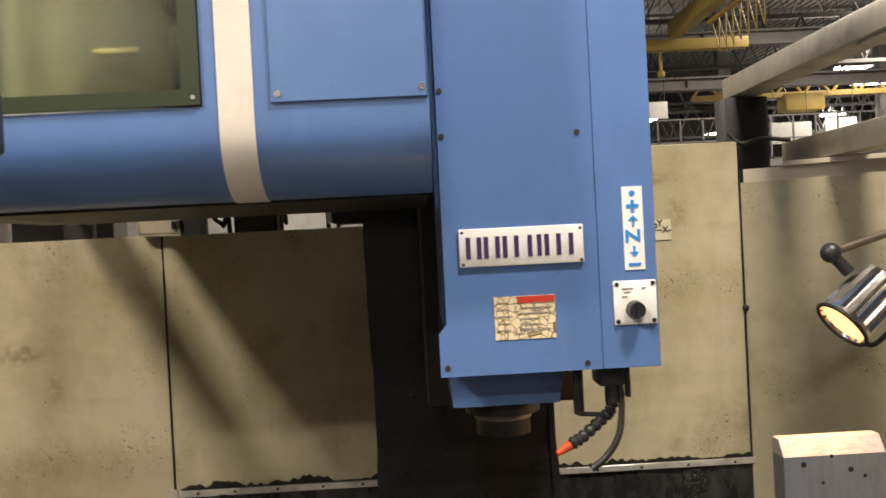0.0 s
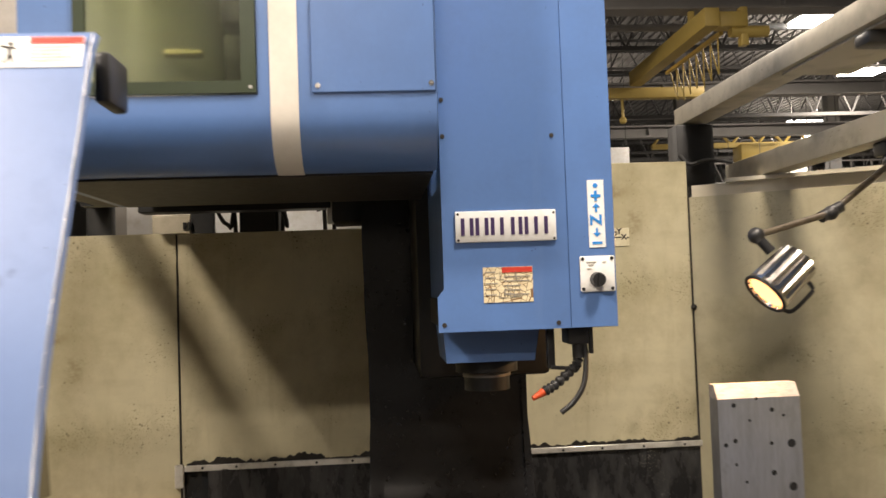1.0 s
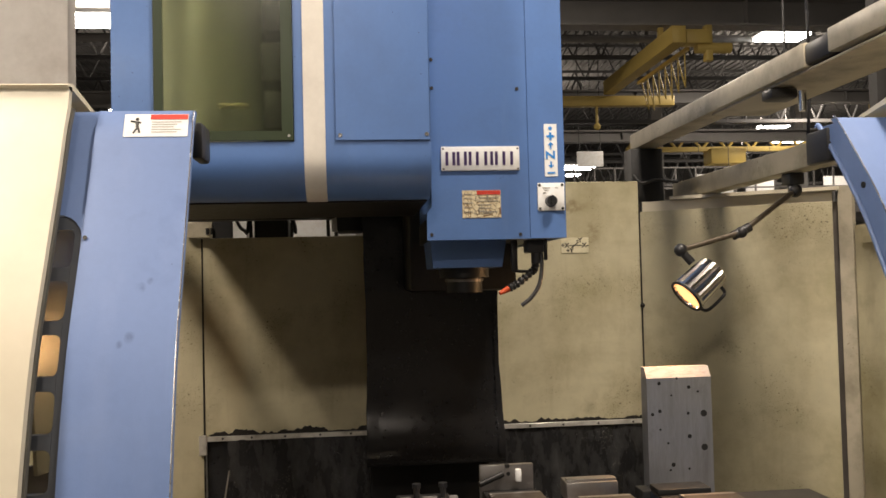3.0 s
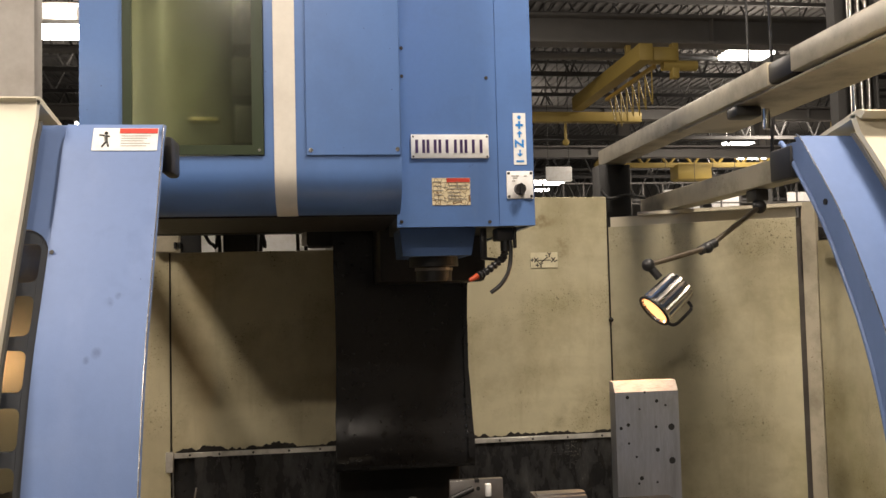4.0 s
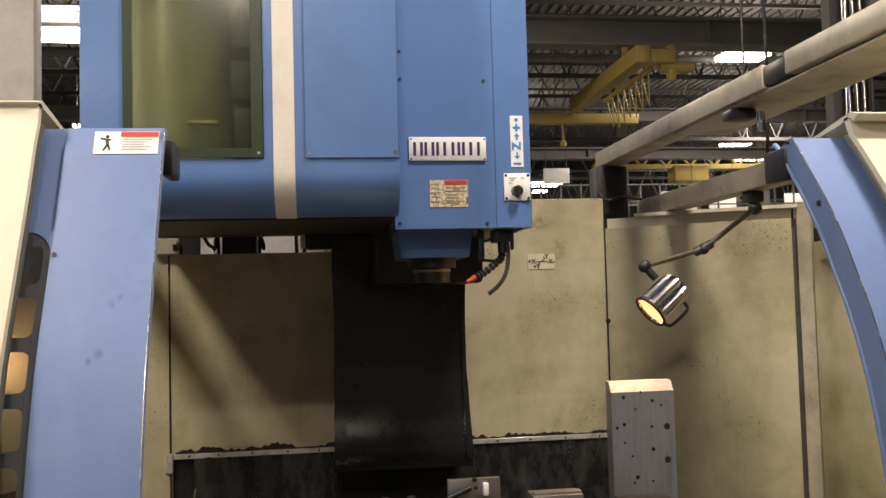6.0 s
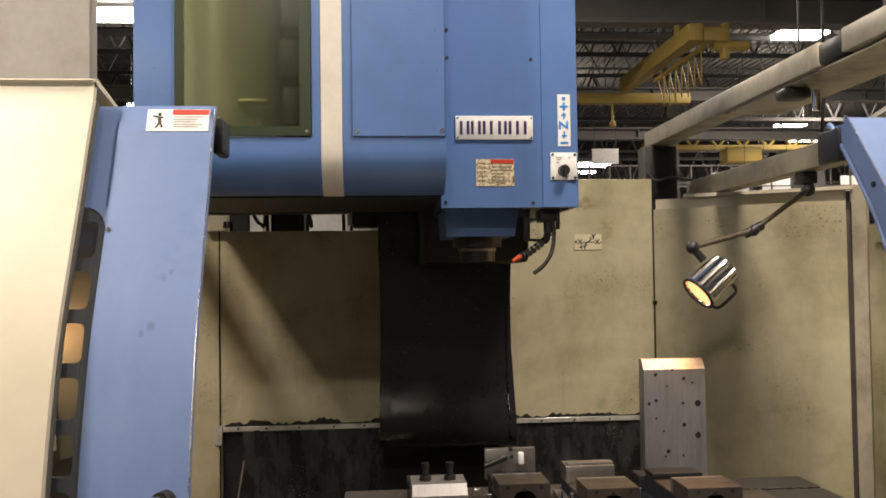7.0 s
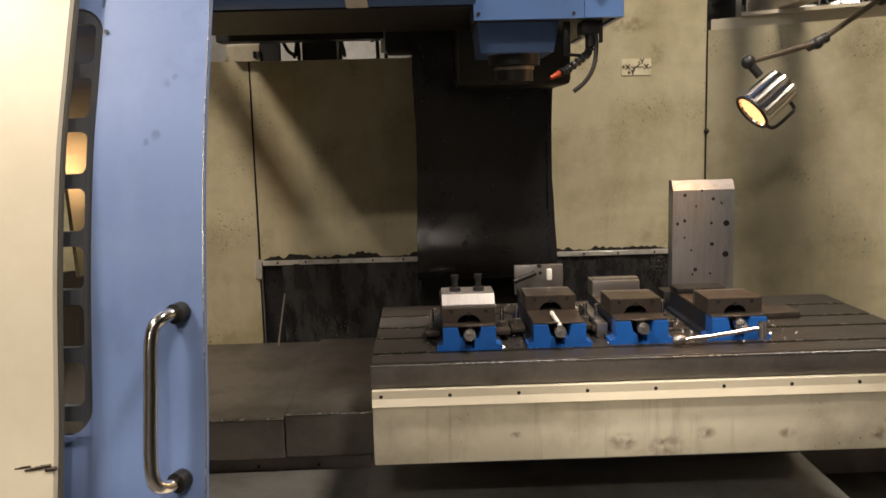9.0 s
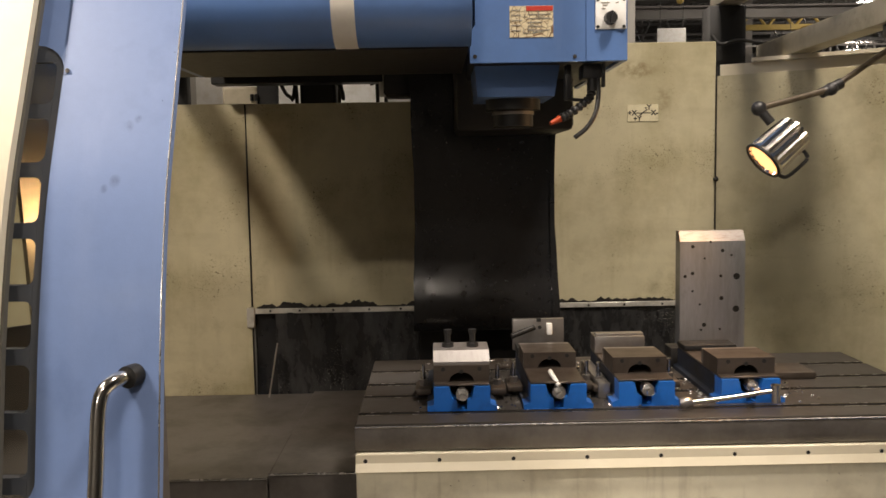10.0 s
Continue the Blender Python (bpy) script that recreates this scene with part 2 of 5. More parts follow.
ROOF = material("roof_deck", (0.16, 0.155, 0.15), 0.7, 0.0, (0.1, 0.1, 0.1), 0.5, 0.6)
GIRDER = material("girder_grey", (0.24, 0.23, 0.22), 0.6, 0.0, (0.14, 0.13, 0.13), 0.5, 1.0)
TRUSS = material("truss_steel", (0.085, 0.083, 0.082), 0.6, 0.2)
CONCRETE = material("concrete_floor", (0.105, 0.10, 0.095), 0.5, 0.0, (0.07, 0.065, 0.06), 0.6, 1.2, 0.1, 20)
PLASTER = material("hall_wall_paint", (0.45, 0.435, 0.41), 0.7, 0.0, (0.45, 0.43, 0.4), 0.5, 0.7, 0.04, 20, 0.05, 40)
PILLAR = material("pillar_paint", (0.55, 0.52, 0.48), 0.5, 0.0, (0.33, 0.29, 0.25), 0.55, 3.5, 0.1, 25, 0.1, 60)
TUBE_GLOW = glow("luminaire_glow", (1.0, 0.96, 0.90), 14)
BULB_GLOW = glow("halogen_glow", (1.0, 0.50, 0.19), 2.0)


def crackle(m, scale, width, color):
    """A net of fine cracks in an old label."""
    nt = m.node_tree
    b = nt.nodes["Principled BSDF"]
    src = b.inputs["Base Color"].links[0].from_socket
    tc = nt.nodes.new("ShaderNodeTexCoord")
    v = nt.nodes.new("ShaderNodeTexVoronoi")
    v.feature = "DISTANCE_TO_EDGE"
    v.inputs["Scale"].default_value = scale
    nt.links.new(tc.outputs["Object"], v.inputs["Vector"])
    cmp = nt.nodes.new("ShaderNodeMath")
    cmp.operation = "LESS_THAN"
    cmp.inputs[1].default_value = width
    nt.links.new(v.outputs["Distance"], cmp.inputs[0])
    mix = nt.nodes.new("ShaderNodeMix")
    mix.data_type = "RGBA"
    mix.inputs["B"].default_value = tuple(color) + (1,)
    nt.links.new(cmp.outputs[0], mix.inputs["Factor"])
    nt.links.new(src, mix.inputs["A"])
    nt.links.new(mix.outputs["Result"], b.inputs["Base Color"])
    return m


LABEL_TAN = crackle(material("stained_label", (0.78, 0.68, 0.46), 0.45, 0.0, (0.5, 0.36, 0.18), 0.5, 60), 62, 0.035, (0.22, 0.13, 0.06))


def glass(name, color, rough, mix):
    m = bpy.data.materials.new(name)
    m.use_nodes = True
    b = m.node_tree.nodes["Principled BSDF"]
    b.inputs["Base Color"].default_value = tuple(color) + (1,)
    b.inputs["Roughness"].default_value = rough
    b.inputs["Transmission Weight"].default_value = mix
    b.inputs["IOR"].default_value = 1.3
    return m


AMBER = glass("amber_polycarbonate", (0.42, 0.46, 0.29), 0.20, 0.98)
CLEAR = glass("door_pane", (0.80, 0.82, 0.80), 0.0, 1.0)


# ---- mesh helpers ----
ORIG = {}


def thing(name, label, category, at=(0, 0, 0), group="", kind=""):
    o = new(name)
    o.empty_display_size = 0.05
    o.matrix_basis = pose(*at)
    ORIG[o] = Vector(at)
    return tagged(o, label, category, group, kind)


def link(bm, name, mat, off, smooth=False):
    me = bpy.data.meshes.new(name)
    if off.length:
        bmesh.ops.translate(bm, verts=bm.verts, vec=-off)
    bmesh.ops.recalc_face_normals(bm, faces=bm.faces)
    if smooth:
        for f in bm.faces:
            f.smooth = True
        for e in bm.edges:
            if len(e.link_faces) == 2 and e.calc_face_angle(0) > radians(38):
                e.smooth = False
    bm.to_mesh(me)
    bm.free()
    me.materials.append(mat)
    return me


def part(name, bm, mat, parent, label="", smooth=True):
    off = ORIG[parent]
    o = new(name, link(bm, name, mat, off, smooth))
    o.parent = parent
    ORIG[o] = off
    if label:
        o["label"] = label
    return o


def solid(name, bm, mat, label, category, at=(0, 0, 0), group="", kind="", smooth=True):
    o = new(name, link(bm, name, mat, Vector(at), smooth))
    o.matrix_basis = pose(*at)
    ORIG[o] = Vector(at)
    return tagged(o, label, category, group, kind)


def B():
    return bmesh.new()


def box(bm, x0, x1, y0, y1, z0, z1, bev=0.0, seg=2):
    r = bmesh.ops.create_cube(bm, size=1)
    bmesh.ops.scale(bm, verts=r["verts"], vec=(x1 - x0, y1 - y0, z1 - z0))
    bmesh.ops.translate(bm, verts=r["verts"], vec=((x0 + x1) / 2, (y0 + y1) / 2, (z0 + z1) / 2))
    if bev:
        es = list({e for v in r["verts"] for e in v.link_edges})
        bmesh.ops.bevel(bm, geom=es, offset=bev, segments=seg, affect="EDGES", profile=0.5)
    return bm


def rod(bm, a, b, r, n=14, r2=None):
    a, b = Vector(a), Vector(b)
    q = (b - a).to_track_quat("Z", "Y").to_matrix().to_4x4()
    m = Matrix.Translation((a + b) / 2) @ q
    bmesh.ops.create_cone(bm, cap_ends=True, segments=n, radius1=r, radius2=r if r2 is None else r2, depth=(b - a).length, matrix=m)
    return bm


def ball(bm, c, r, n=12):
    bmesh.ops.create_uvsphere(bm, u_segments=n, v_segments=n // 2 + 2, radius=r, matrix=Matrix.Translation(c))
    return bm


def tube(bm, pts, r, n=10, steps=6, radii=None):
    """A round tube along a smooth line through pts."""
    pts = [Vector(p) for p in pts]
    line = []
    ext = [pts[0] * 2 - pts[1]] + pts + [pts[-1] * 2 - pts[-2]]
    for i in range(1, len(ext) - 2):
        p0, p1, p2, p3 = ext[i - 1:i + 3]
        for k in range(steps):
            t = k / steps
            line.append(0.5 * ((2 * p1) + (p2 - p0) * t + (2 * p0 - 5 * p1 + 4 * p2 - p3) * t * t + (3 * p1 - p0 - 3 * p2 + p3) * t ** 3))
    line.append(pts[-1])
    rings = []
    for i, p in enumerate(line):
        d = (line[min(i + 1, len(line) - 1)] - line[max(i - 1, 0)]).normalized()
        q = d.to_track_quat("Z", "Y").to_matrix()
        rr = radii(i / (len(line) - 1)) if radii else r
        rings.append([bm.verts.new(p + q @ Vector((rr * math.cos(a), rr * math.sin(a), 0))) for a in [2 * math.pi * k / n for k in range(n)]])
    for a, b in zip(rings, rings[1:]):
        for k in range(n):
            bm.faces.new((a[k], a[(k + 1) % n], b[(k + 1) % n], b[k]))
    bm.faces.new(rings[0])
    bm.faces.new(rings[-1][::-1])
    return bm


def prism(bm, outline, axis, lo, hi):
    """An outline in the two other axes, drawn out along axis from lo to hi."""
    def put(p, v):
        return (v, *p) if axis == "x" else (p[0], v, p[1]) if axis == "y" else (*p, v)
    a = [bm.verts.new(put(p, lo)) for p in outline]
    b = [bm.verts.new(put(p, hi)) for p in outline]
    n = len(outline)
    for k in range(n):
        bm.faces.new((a[k], a[(k + 1) % n], b[(k + 1) % n], b[k]))
    bm.faces.new(a[::-1])
    bm.faces.new(b)
    return bm


def screw(bm, x, y, z, r=0.0065):
    """A socket-head screw that looks towards -y."""
    rod(bm, (x, y + 0.004, z), (x, y - 0.0014, z), r, 12, r * 0.8)
    return bm


def each(name, parent, mat, make, pts, label=""):
    """One part for each place in pts; make draws it round the origin."""
    me = link(make(B()), name, mat, Vector(), True)
    for p in pts:
        o = new(name, me)
        o.parent = parent
        o.location = Vector(p) - ORIG[parent]
        if label:
            o["label"] = label


def screws(parent, pts, y, r, mat, name="screw"):
    each(name, parent, mat, lambda bm: screw(bm, 0, 0, 0, r), [(x, y, z) for x, z in pts])


def letters(text, size, mat, parent, m, bold=0.0, name="lettering"):
    c = bpy.data.curves.new(name, "FONT")
    c.body, c.size, c.extrude, c.offset, c.align_x, c.align_y = text, size, 0.0004, bold, "CENTER", "CENTER"
    tmp = bpy.data.objects.new(name, c)
    scene.collection.objects.link(tmp)
    me = bpy.data.meshes.new_from_object(tmp.evaluated_get(bpy.context.evaluated_depsgraph_get()))
    bpy.data.objects.remove(tmp)
    me.transform(Matrix.Translation(-ORIG[parent]) @ m)
    me.materials.append(mat)
    o = new(name, me)
    o.parent = parent
    ORIG[o] = ORIG[parent]
    return o


# ---- hall ----
solid("floor", box(B(), -14, 26, -14, 42, -0.2, 0), CONCRETE, "stained grey concrete factory floor", "floor", kind="structure", smooth=False)
hall = B()
box(hall, -14, 26, 42, 42.3, 0, 8)
solid("wall_north", hall, PLASTER, "pale painted far wall of the hall", "wall", kind="structure", smooth=False)
solid("wall_south", box(B(), -14, 26, -14.3, -14, 0, 8), PLASTER, "pale painted wall behind the machine aisle", "wall", kind="structure", smooth=False)
solid("wall_west", box(B(), -14.3, -14, -14, 42, 0, 8), PLASTER, "pale painted side wall of the hall", "wall", kind="structure", smooth=False)
solid("wall_east", box(B(), 26, 26.3, -14, 42, 0, 8), PLASTER, "pale painted side wall of the hall", "wall", kind="structure", smooth=False)
deck = B()
box(deck, -14, 26, -14, 42, 7.2, 7.3)
for k in range(200):
    box(deck, -14 + k * 0.2, -13.9 + k * 0.2, -14, 42, 7.16, 7.2)
solid("ceiling", deck, ROOF, "grey corrugated steel roof deck", "ceiling", kind="structure", smooth=False)


def truss(y, z, depth, x0, x1, pitch, r):
    bm = B()
    box(bm, x0, x1, y - r, y + r, z - r, z + r)
    box(bm, x0, x1, y - r, y + r, z + depth - r, z + depth + r)
    n = int((x1 - x0) / pitch)
    for k in range(n):
        a = x0 + k * pitch
        rod(bm, (a, y, z), (a + pitch / 2, y, z + depth), r * 0.6, 5)
        rod(bm, (a + pitch / 2, y, z + depth), (a + pitch, y, z), r * 0.6, 5)
    return bm


for y in (6.0, 7.5, 9.0, 10.5, 12.0, 13.5, 15.0, 16.5, 18.5, 21.0, 24.0, 28.0, 33.0):
    solid("roof_truss", truss(y, 6.35, 0.78, -14, 26, 0.8, 0.03), TRUSS, "dark open-web steel roof joist", "roof truss", (0, y, 6.35), "roof joists", smooth=False)
for y, z in ((11.4, 5.0), (14.2, 4.55), (17.0, 4.2), (20.0, 4.0), (23, 4.3), (26.0, 4.6)):
    solid("roof_truss", truss(y, z, 0.8, -14, 26, 0.7, 0.03), TRUSS, "dark steel lattice girder under the roof", "roof truss", (0, y, z), "lattice girders", smooth=False)


def runway(y, z, h, w, label):
    """A rolled I-section girder across the hall, in flanges and web."""
    g = thing("crane_runway", label, "girder", (0, y, z), "crane runways")
    part("bottom_flange", box(B(), -14, 26, y - w / 2, y + w / 2, z, z + 0.03), GIRDER, g, smooth=False)
    part("top_flange", box(B(), -14, 26, y - w / 2, y + w / 2, z + h - 0.03, z + h), GIRDER, g, smooth=False)
    part("web", box(B(), -14, 26, y - 0.015, y + 0.015, z + 0.0305, z + h - 0.0305), GIRDER, g, smooth=False)
    for k in range(10):
        x = -10 + k * 3.6
        part("stiffener", box(B(), x, x + 0.012, y - w / 2 + 0.01, y - 0.0155, z + 0.0305, z + h - 0.0305), GIRDER, g, smooth=False)


runway(8.6, 4.62, 0.34, 0.25, "grey steel crane runway girder")
runway(12.6, 4.55, 0.22, 0.2, "dark grey steel runway girder")
runway(13.4, 4.05, 0.2, 0.2, "grey steel cross girder")
pipe = B()
rod(pipe, (-14, 10.6, 5.05), (26, 10.6, 5.05), 0.05, 10)
solid("overhead_pipe", pipe, GIRDER, "grey painted overhead pipe", "pipe", (0, 10.6, 5.05))
for x in (3.2, 6.2, 9.4, 13.0):
    c = B()
    box(c, x - 0.12, x + 0.12, 16.6, 16.63, 0, 7)
    box(c, x - 0.12, x + 0.12, 16.8, 16.83, 0, 7)
    box(c, x - 0.015, x + 0.015, 16.63, 16.8, 0, 7)
    solid("steel_column", c, GIRDER, "grey steel H-section column on the hall floor", "column", (x, 16.7, 0), "hall columns", smooth=False)

crane = thing("bridge_crane", "yellow painted travelling bridge crane with looped cables", "crane", (3.4, 9.5, 4.3))
part("girder", box(B(), 3.28, 3.44, 7.95, 10.6, 4.27, 4.46, 0.01), YELLOW, crane)
part("end_carriage", box(B(), 2.5, 4.3, 10.6, 10.75, 4.12, 4.26, 0.01), YELLOW, crane)
part("hanger", box(B(), 3.33, 3.39, 8.5, 8.56, 4.46, 4.6, 0.005), YELLOW, crane)
hoist = B()
box(hoist, 3.46, 3.75, 8.0, 8.2, 4.28, 4.44, 0.02)
rod(hoist, (3.6, 8.1, 4.25), (4.0, 8.1, 4.25), 0.06, 14)
box(hoist, 3.7, 3.78, 8.05, 8.15, 4.1, 4.5, 0.01)
part("hoist", hoist, YELLOW, crane)
for k in range(7):
    y = 8.3 + k * 0.21
    part("festoon_cable", tube(B(), [(3.55, y, 4.25), (3.57, y + 0.05, 3.93 - 0.04 * (k % 3)), (3.60, y + 0.15, 3.92), (3.55, y + 0.21, 4.25)], 0.008, 6, 5), YELLOW, crane)
part("festoon_rail", box(B(), 3.53, 3.57, 8.2, 9.9, 4.25, 4.29), YELLOW, crane)
hook = B()
rod(hook, (3.2, 10.68, 3.85), (3.2, 10.68, 4.13), 0.02, 8)
ball(hook, (3.2, 10.68, 3.84), 0.05)
part("hook", hook, YELLOW, crane)
jib = thing("jib_crane", "yellow painted lattice jib crane far down the hall", "crane", (7.5, 15.0, 4.2))
part("boom", truss(15.0, 4.15, 0.3, 5.0, 10.5, 0.5, 0.045), YELLOW, jib)
part("trolley", box(B(), 6.6, 7.3, 14.8, 15.2, 3.85, 4.15, 0.03), YELLOW, jib)
part("mast", box(B(), 10.0, 10.25, 14.9, 15.1, 0, 5.2, 0.02), YELLOW, jib)


def luminaire(x, y, z):
    t = thing("high_bay_light", "lit white fluorescent high-bay luminaire hung on rods", "ceiling light", (x, y, z), "hall luminaires")
    part("housing", box(B(), x - 0.36, x + 0.36, y - 0.2, y + 0.2, z + 0.046, z + 0.10, 0.02), WHITE, t)
    part("diffuser", box(B(), x - 0.33, x + 0.33, y - 0.19, y + 0.19, z - 0.005, z + 0.045, 0.012), TUBE_GLOW, t, "glowing diffuser")
    for s in (-0.3, 0.3):
        part("hanger", rod(B(), (x + s, y, z + 0.10), (x + s, y, 7.17), 0.008, 6), TRUSS, t)


# every lamp gets a fixture, the added unseen ones too
for p in HALL_LIGHTS:
    luminaire(*p[:3])
for p in ((4.29, 16.0, 3.93), (8.8, 16.0, 4.45), (16, 32, 5.1), (-6.5, 22, 5.1), (6.9, 27, 5.1), (10.8, 30, 5.1)):
    luminaire(*p)

pil = B()
box(pil, -2.6, -1.50, 3.12, 3.24, 0, 7.15, 0.02)
solid("hall_pillar", pil, PILLAR, "off-white painted building pillar with scuffed surface", "pillar", (-2.0, 3.4, 0))
# shelving, cabinets and boards along the far aisle
random.seed(4)
for k in range(16):
    x = 1.5 + k * 0.95 + random.uniform(-0.2, 0.2)
    y = random.uniform(13.5, 17.5)
    w, h = random.uniform(0.5, 0.9), random.uniform(1.6, 2.6)
    bm = B()
    for z in (0.1, h * 0.33, h * 0.66, h):
        box(bm, x - w / 2, x + w / 2, y - 0.25, y + 0.25, z, z + 0.04)
    for sx in (-1, 1):
        for sy in (-1, 1):
            box(bm, x + sx * w / 2 - 0.025, x + sx * w / 2 + 0.025, y + sy * 0.23 - 0.025, y + sy * 0.23 + 0.025, 0, h + 0.2)
    solid("steel_shelf", bm, GIRDER, "grey steel storage shelf standing far off on the hall floor", "shelf", (x, y, 0), "far shelves", smooth=False)
for x, y, z, w, h in ((3.45, 12.0, 3.45, 0.42, 0.24), (6.3, 14.0, 3.2, 0.7, 0.35), (7.4, 14.5, 3.25, 0.55, 0.4), (9.4, 15.0, 3.3, 0.9, 0.3), (5.2, 15.2, 2.8, 0.5, 0.5)):
    bd = thing("hanging_sign", "white sign board hung from the roof steel", "sign", (x, y, z), "hall signs")
    part("board", box(B(), x - w / 2, x + w / 2, y - 0.01, y + 0.01, z, z + h, 0.004), WHITE, bd)
    for s in (-0.4, 0.4):
        part("hanger", rod(B(), (x + s * w, y, z + h), (x + s * w, y, 7.17), 0.006, 5), TRUSS, bd)
rail = B()
for k in range(40):
    x = 1.0 + k * 0.35
    box(rail, x - 0.012, x + 0.012, 13.0, 13.025, 2.9, 3.55)
for z in (2.9, 3.2, 3.55):
    box(rail, 1.0, 15.0, 13.0, 13.03, z - 0.012, z + 0.012)
solid("mesh_railing", rail, GIRDER, "grey steel mezzanine railing", "railing", (0, 13, 2.9), smooth=False)
mez = B()
box(mez, 0.5, 15.5, 13.0, 16.2, 2.75, 2.9)
for k in range(6):
    box(mez, 0.6 + k * 2.9, 0.75 + k * 2.9, 13.05, 13.2, 0, 2.75)
solid("mezzanine", mez, GIRDER, "grey steel mezzanine platform on posts", "platform", (0, 13, 0), smooth=False)
cab = thing("electrical_cabinet", "pale grey machine cabinet behind the enclosure", "cabinet", (-0.9, 4.6, 0))
part("body", box(B(), -1.6, 1.2, 4.6, 5.2, 0, 2.75, 0.01), PLASTER, cab)
for x in (-1.2, -0.5, 0.3):
    part("door", box(B(), x - 0.32, x + 0.32, 4.585, 4.6, 0.1, 2.7, 0.004), WHITE, cab)

# ---- machine enclosure ----
def wall_panel(name, x0, x1, z0, z1, y=3.005, label="oil-stained beige painted steel enclosure panel"):
    return solid(name, box(B(), x0, x1, y, y + 0.03, z0, z1, 0.003, 1), WALL, label, "wall panel", ((x0 + x1) / 2, y, z0), kind="structure")


wall_panel("wall_panel_left", -2.3, -0.884, 0.55, 1.975)
wall_panel("wall_panel_middle", -0.880, 0.10, 1.062, 1.972)
wall_panel("wall_panel_right", 0.103, 1.183, 1.062, 2.21)
seam = B()
tube(seam, [(-0.882, 3.003, z) for z in (0.66, 0.95, 1.3, 1.6, 1.97)], 0.004, 6, 2)
solid("panel_seam", seam, GRIME, "dark oily seam between enclosure panels", "seam", (-0.882, 3.0, 0.66), kind="structure")
seam = B()
tube(seam, [(1.185, 3.001, z) for z in (1.07, 1.3, 1.6, 1.9, 2.1)], 0.0035, 6, 2)
ball(seam, (1.186, 2.998, 1.61), 0.012)
solid("panel_seam", seam, GRIME, "dark oily corner seam of the enclosure", "seam", (1.185, 3.0, 1.07), kind="structure")


def slab(bm, a, b, z0, z1, t):
    a, b = Vector((*a, 0)), Vector((*b, 0))
    n = Vector((b.y - a.y, a.x - b.x, 0)).normalized() * -t
    pts = [a, b, b + n, a + n]
    return prism(bm, [(p.x, p.y) for p in pts], "z", z0, z1)


solid("wall_panel_corner", slab(B(), (1.187, 3.003), (1.915, 2.569), 0.55, 2.06, 0.03), WALL, "oil-splashed beige corner panel of the enclosure", "wall panel", (1.55, 2.78, 0.55), kind="structure", smooth=False)
capb = B()
slab(capb, (1.30, 2.90), (1.925, 2.527), 2.108, 2.124, 0.06)
slab(capb, (1.20, 3.00), (1.918, 2.571), 2.0605, 2.1075, 0.025)
solid("wall_cap", capb, CREAM, "beige folded cap on the corner panel", "wall cap", (1.7, 2.7, 2.06), kind="structure", smooth=False)
solid("wall_post", slab(B(), (1.932, 2.553), (1.968, 2.503), 0.55, 2.125, 0.03), BEAM, "beige folded post between enclosure panels", "post", (1.96, 2.52, 0.55), kind="structure", smooth=False)
# dark strip whose colour stands in for the shade between panel and post
solid("gap_shade", slab(B(), (1.917, 2.615), (1.950, 2.582), 0.55, 2.06, 0.02), WAY, "dark strip painting the shaded gap beside the corner panel", "wall panel", (1.96, 2.58, 0.55), kind="structure", smooth=False)
sidew = B()
slab(sidew, (1.972, 2.497), (2.14, 0.95), 0.55, 1.95, 0.03)
box(sidew, 1.972, 2.02, 2.1, 2.44, 1.87, 1.9)
solid("wall_panel_side", sidew, WALL, "beige side panel of the enclosure in shade", "wall panel", (2.05, 1.7, 0.55), kind="structure", smooth=False)
solid("wall_panel_west", box(B(), -2.33, -2.3, 0.9, 3.03, 0.3, 2.1), WALL, "beige left side panel of the enclosure", "wall panel", (-2.3, 2, 0.3), kind="structure", smooth=False)

# metal trim strips and the rubber apron under them
tr = thing("trim_strip", "oily aluminium strip clamping the rubber apron", "trim", (0.15, 3.0, 1.06), kind="structure")
part("strip", box(B(), -0.885, -0.05, 2.993, 3.004, 1.046, 1.069, 0.002, 1), TRIM, tr)
part("strip", box(B(), 0.30, 1.195, 2.993, 3.004, 1.048, 1.071, 0.002, 1), TRIM, tr)
part("end_bracket", box(B(), -0.905, -0.87, 2.985, 3.003, 0.985, 1.075, 0.003, 1), TRIM, tr)
screws(tr, [(x, 1.058) for x in (-0.80, -0.67, -0.52, -0.36, -0.22, 0.46, 0.62, 0.78, 0.95, 1.12)], 2.993, 0.006, HOLE)
random.seed(9)


def grime(x0, x1, z, hmax):
    bm = B()
    top, bot = [], []
    n = 220
    for k in range(n + 1):
        u = k / n
        x = x0 + (x1 - x0) * u
        h = hmax * max(0.05, noise.noise(Vector((x * 7, z, 0.3))) * 1.1 + 0.35 + 0.5 * noise.noise(Vector((x * 42, z, 4.3)))) + 0.005 * random.random()
        top.append((x, z + h))
        bot.append((x, z - 0.001))
    for k in range(n):
        v = [bm.verts.new((p[0], 2.999, p[1])) for p in (bot[k], bot[k + 1], top[k + 1], top[k])]
        bm.faces.new(v)
    r = bmesh.ops.extrude_face_region(bm, geom=list(bm.faces))
    bmesh.ops.translate(bm, verts=[g for g in r["geom"] if isinstance(g, bmesh.types.BMVert)], vec=(0, 0.005, 0))
    return bm


part("chip_grime", grime(-0.86, -0.08, 1.07, 0.032), GRIME, tr, "caked black chips and grease")
part("chip_grime", grime(0.32, 1.18, 1.072, 0.026), GRIME, tr, "caked black chips and grease")
apron = thing("rubber_apron", "oily black rubber apron flecked with chips and painted glints", "rubber apron", (0.15, 3.0, 0.57))


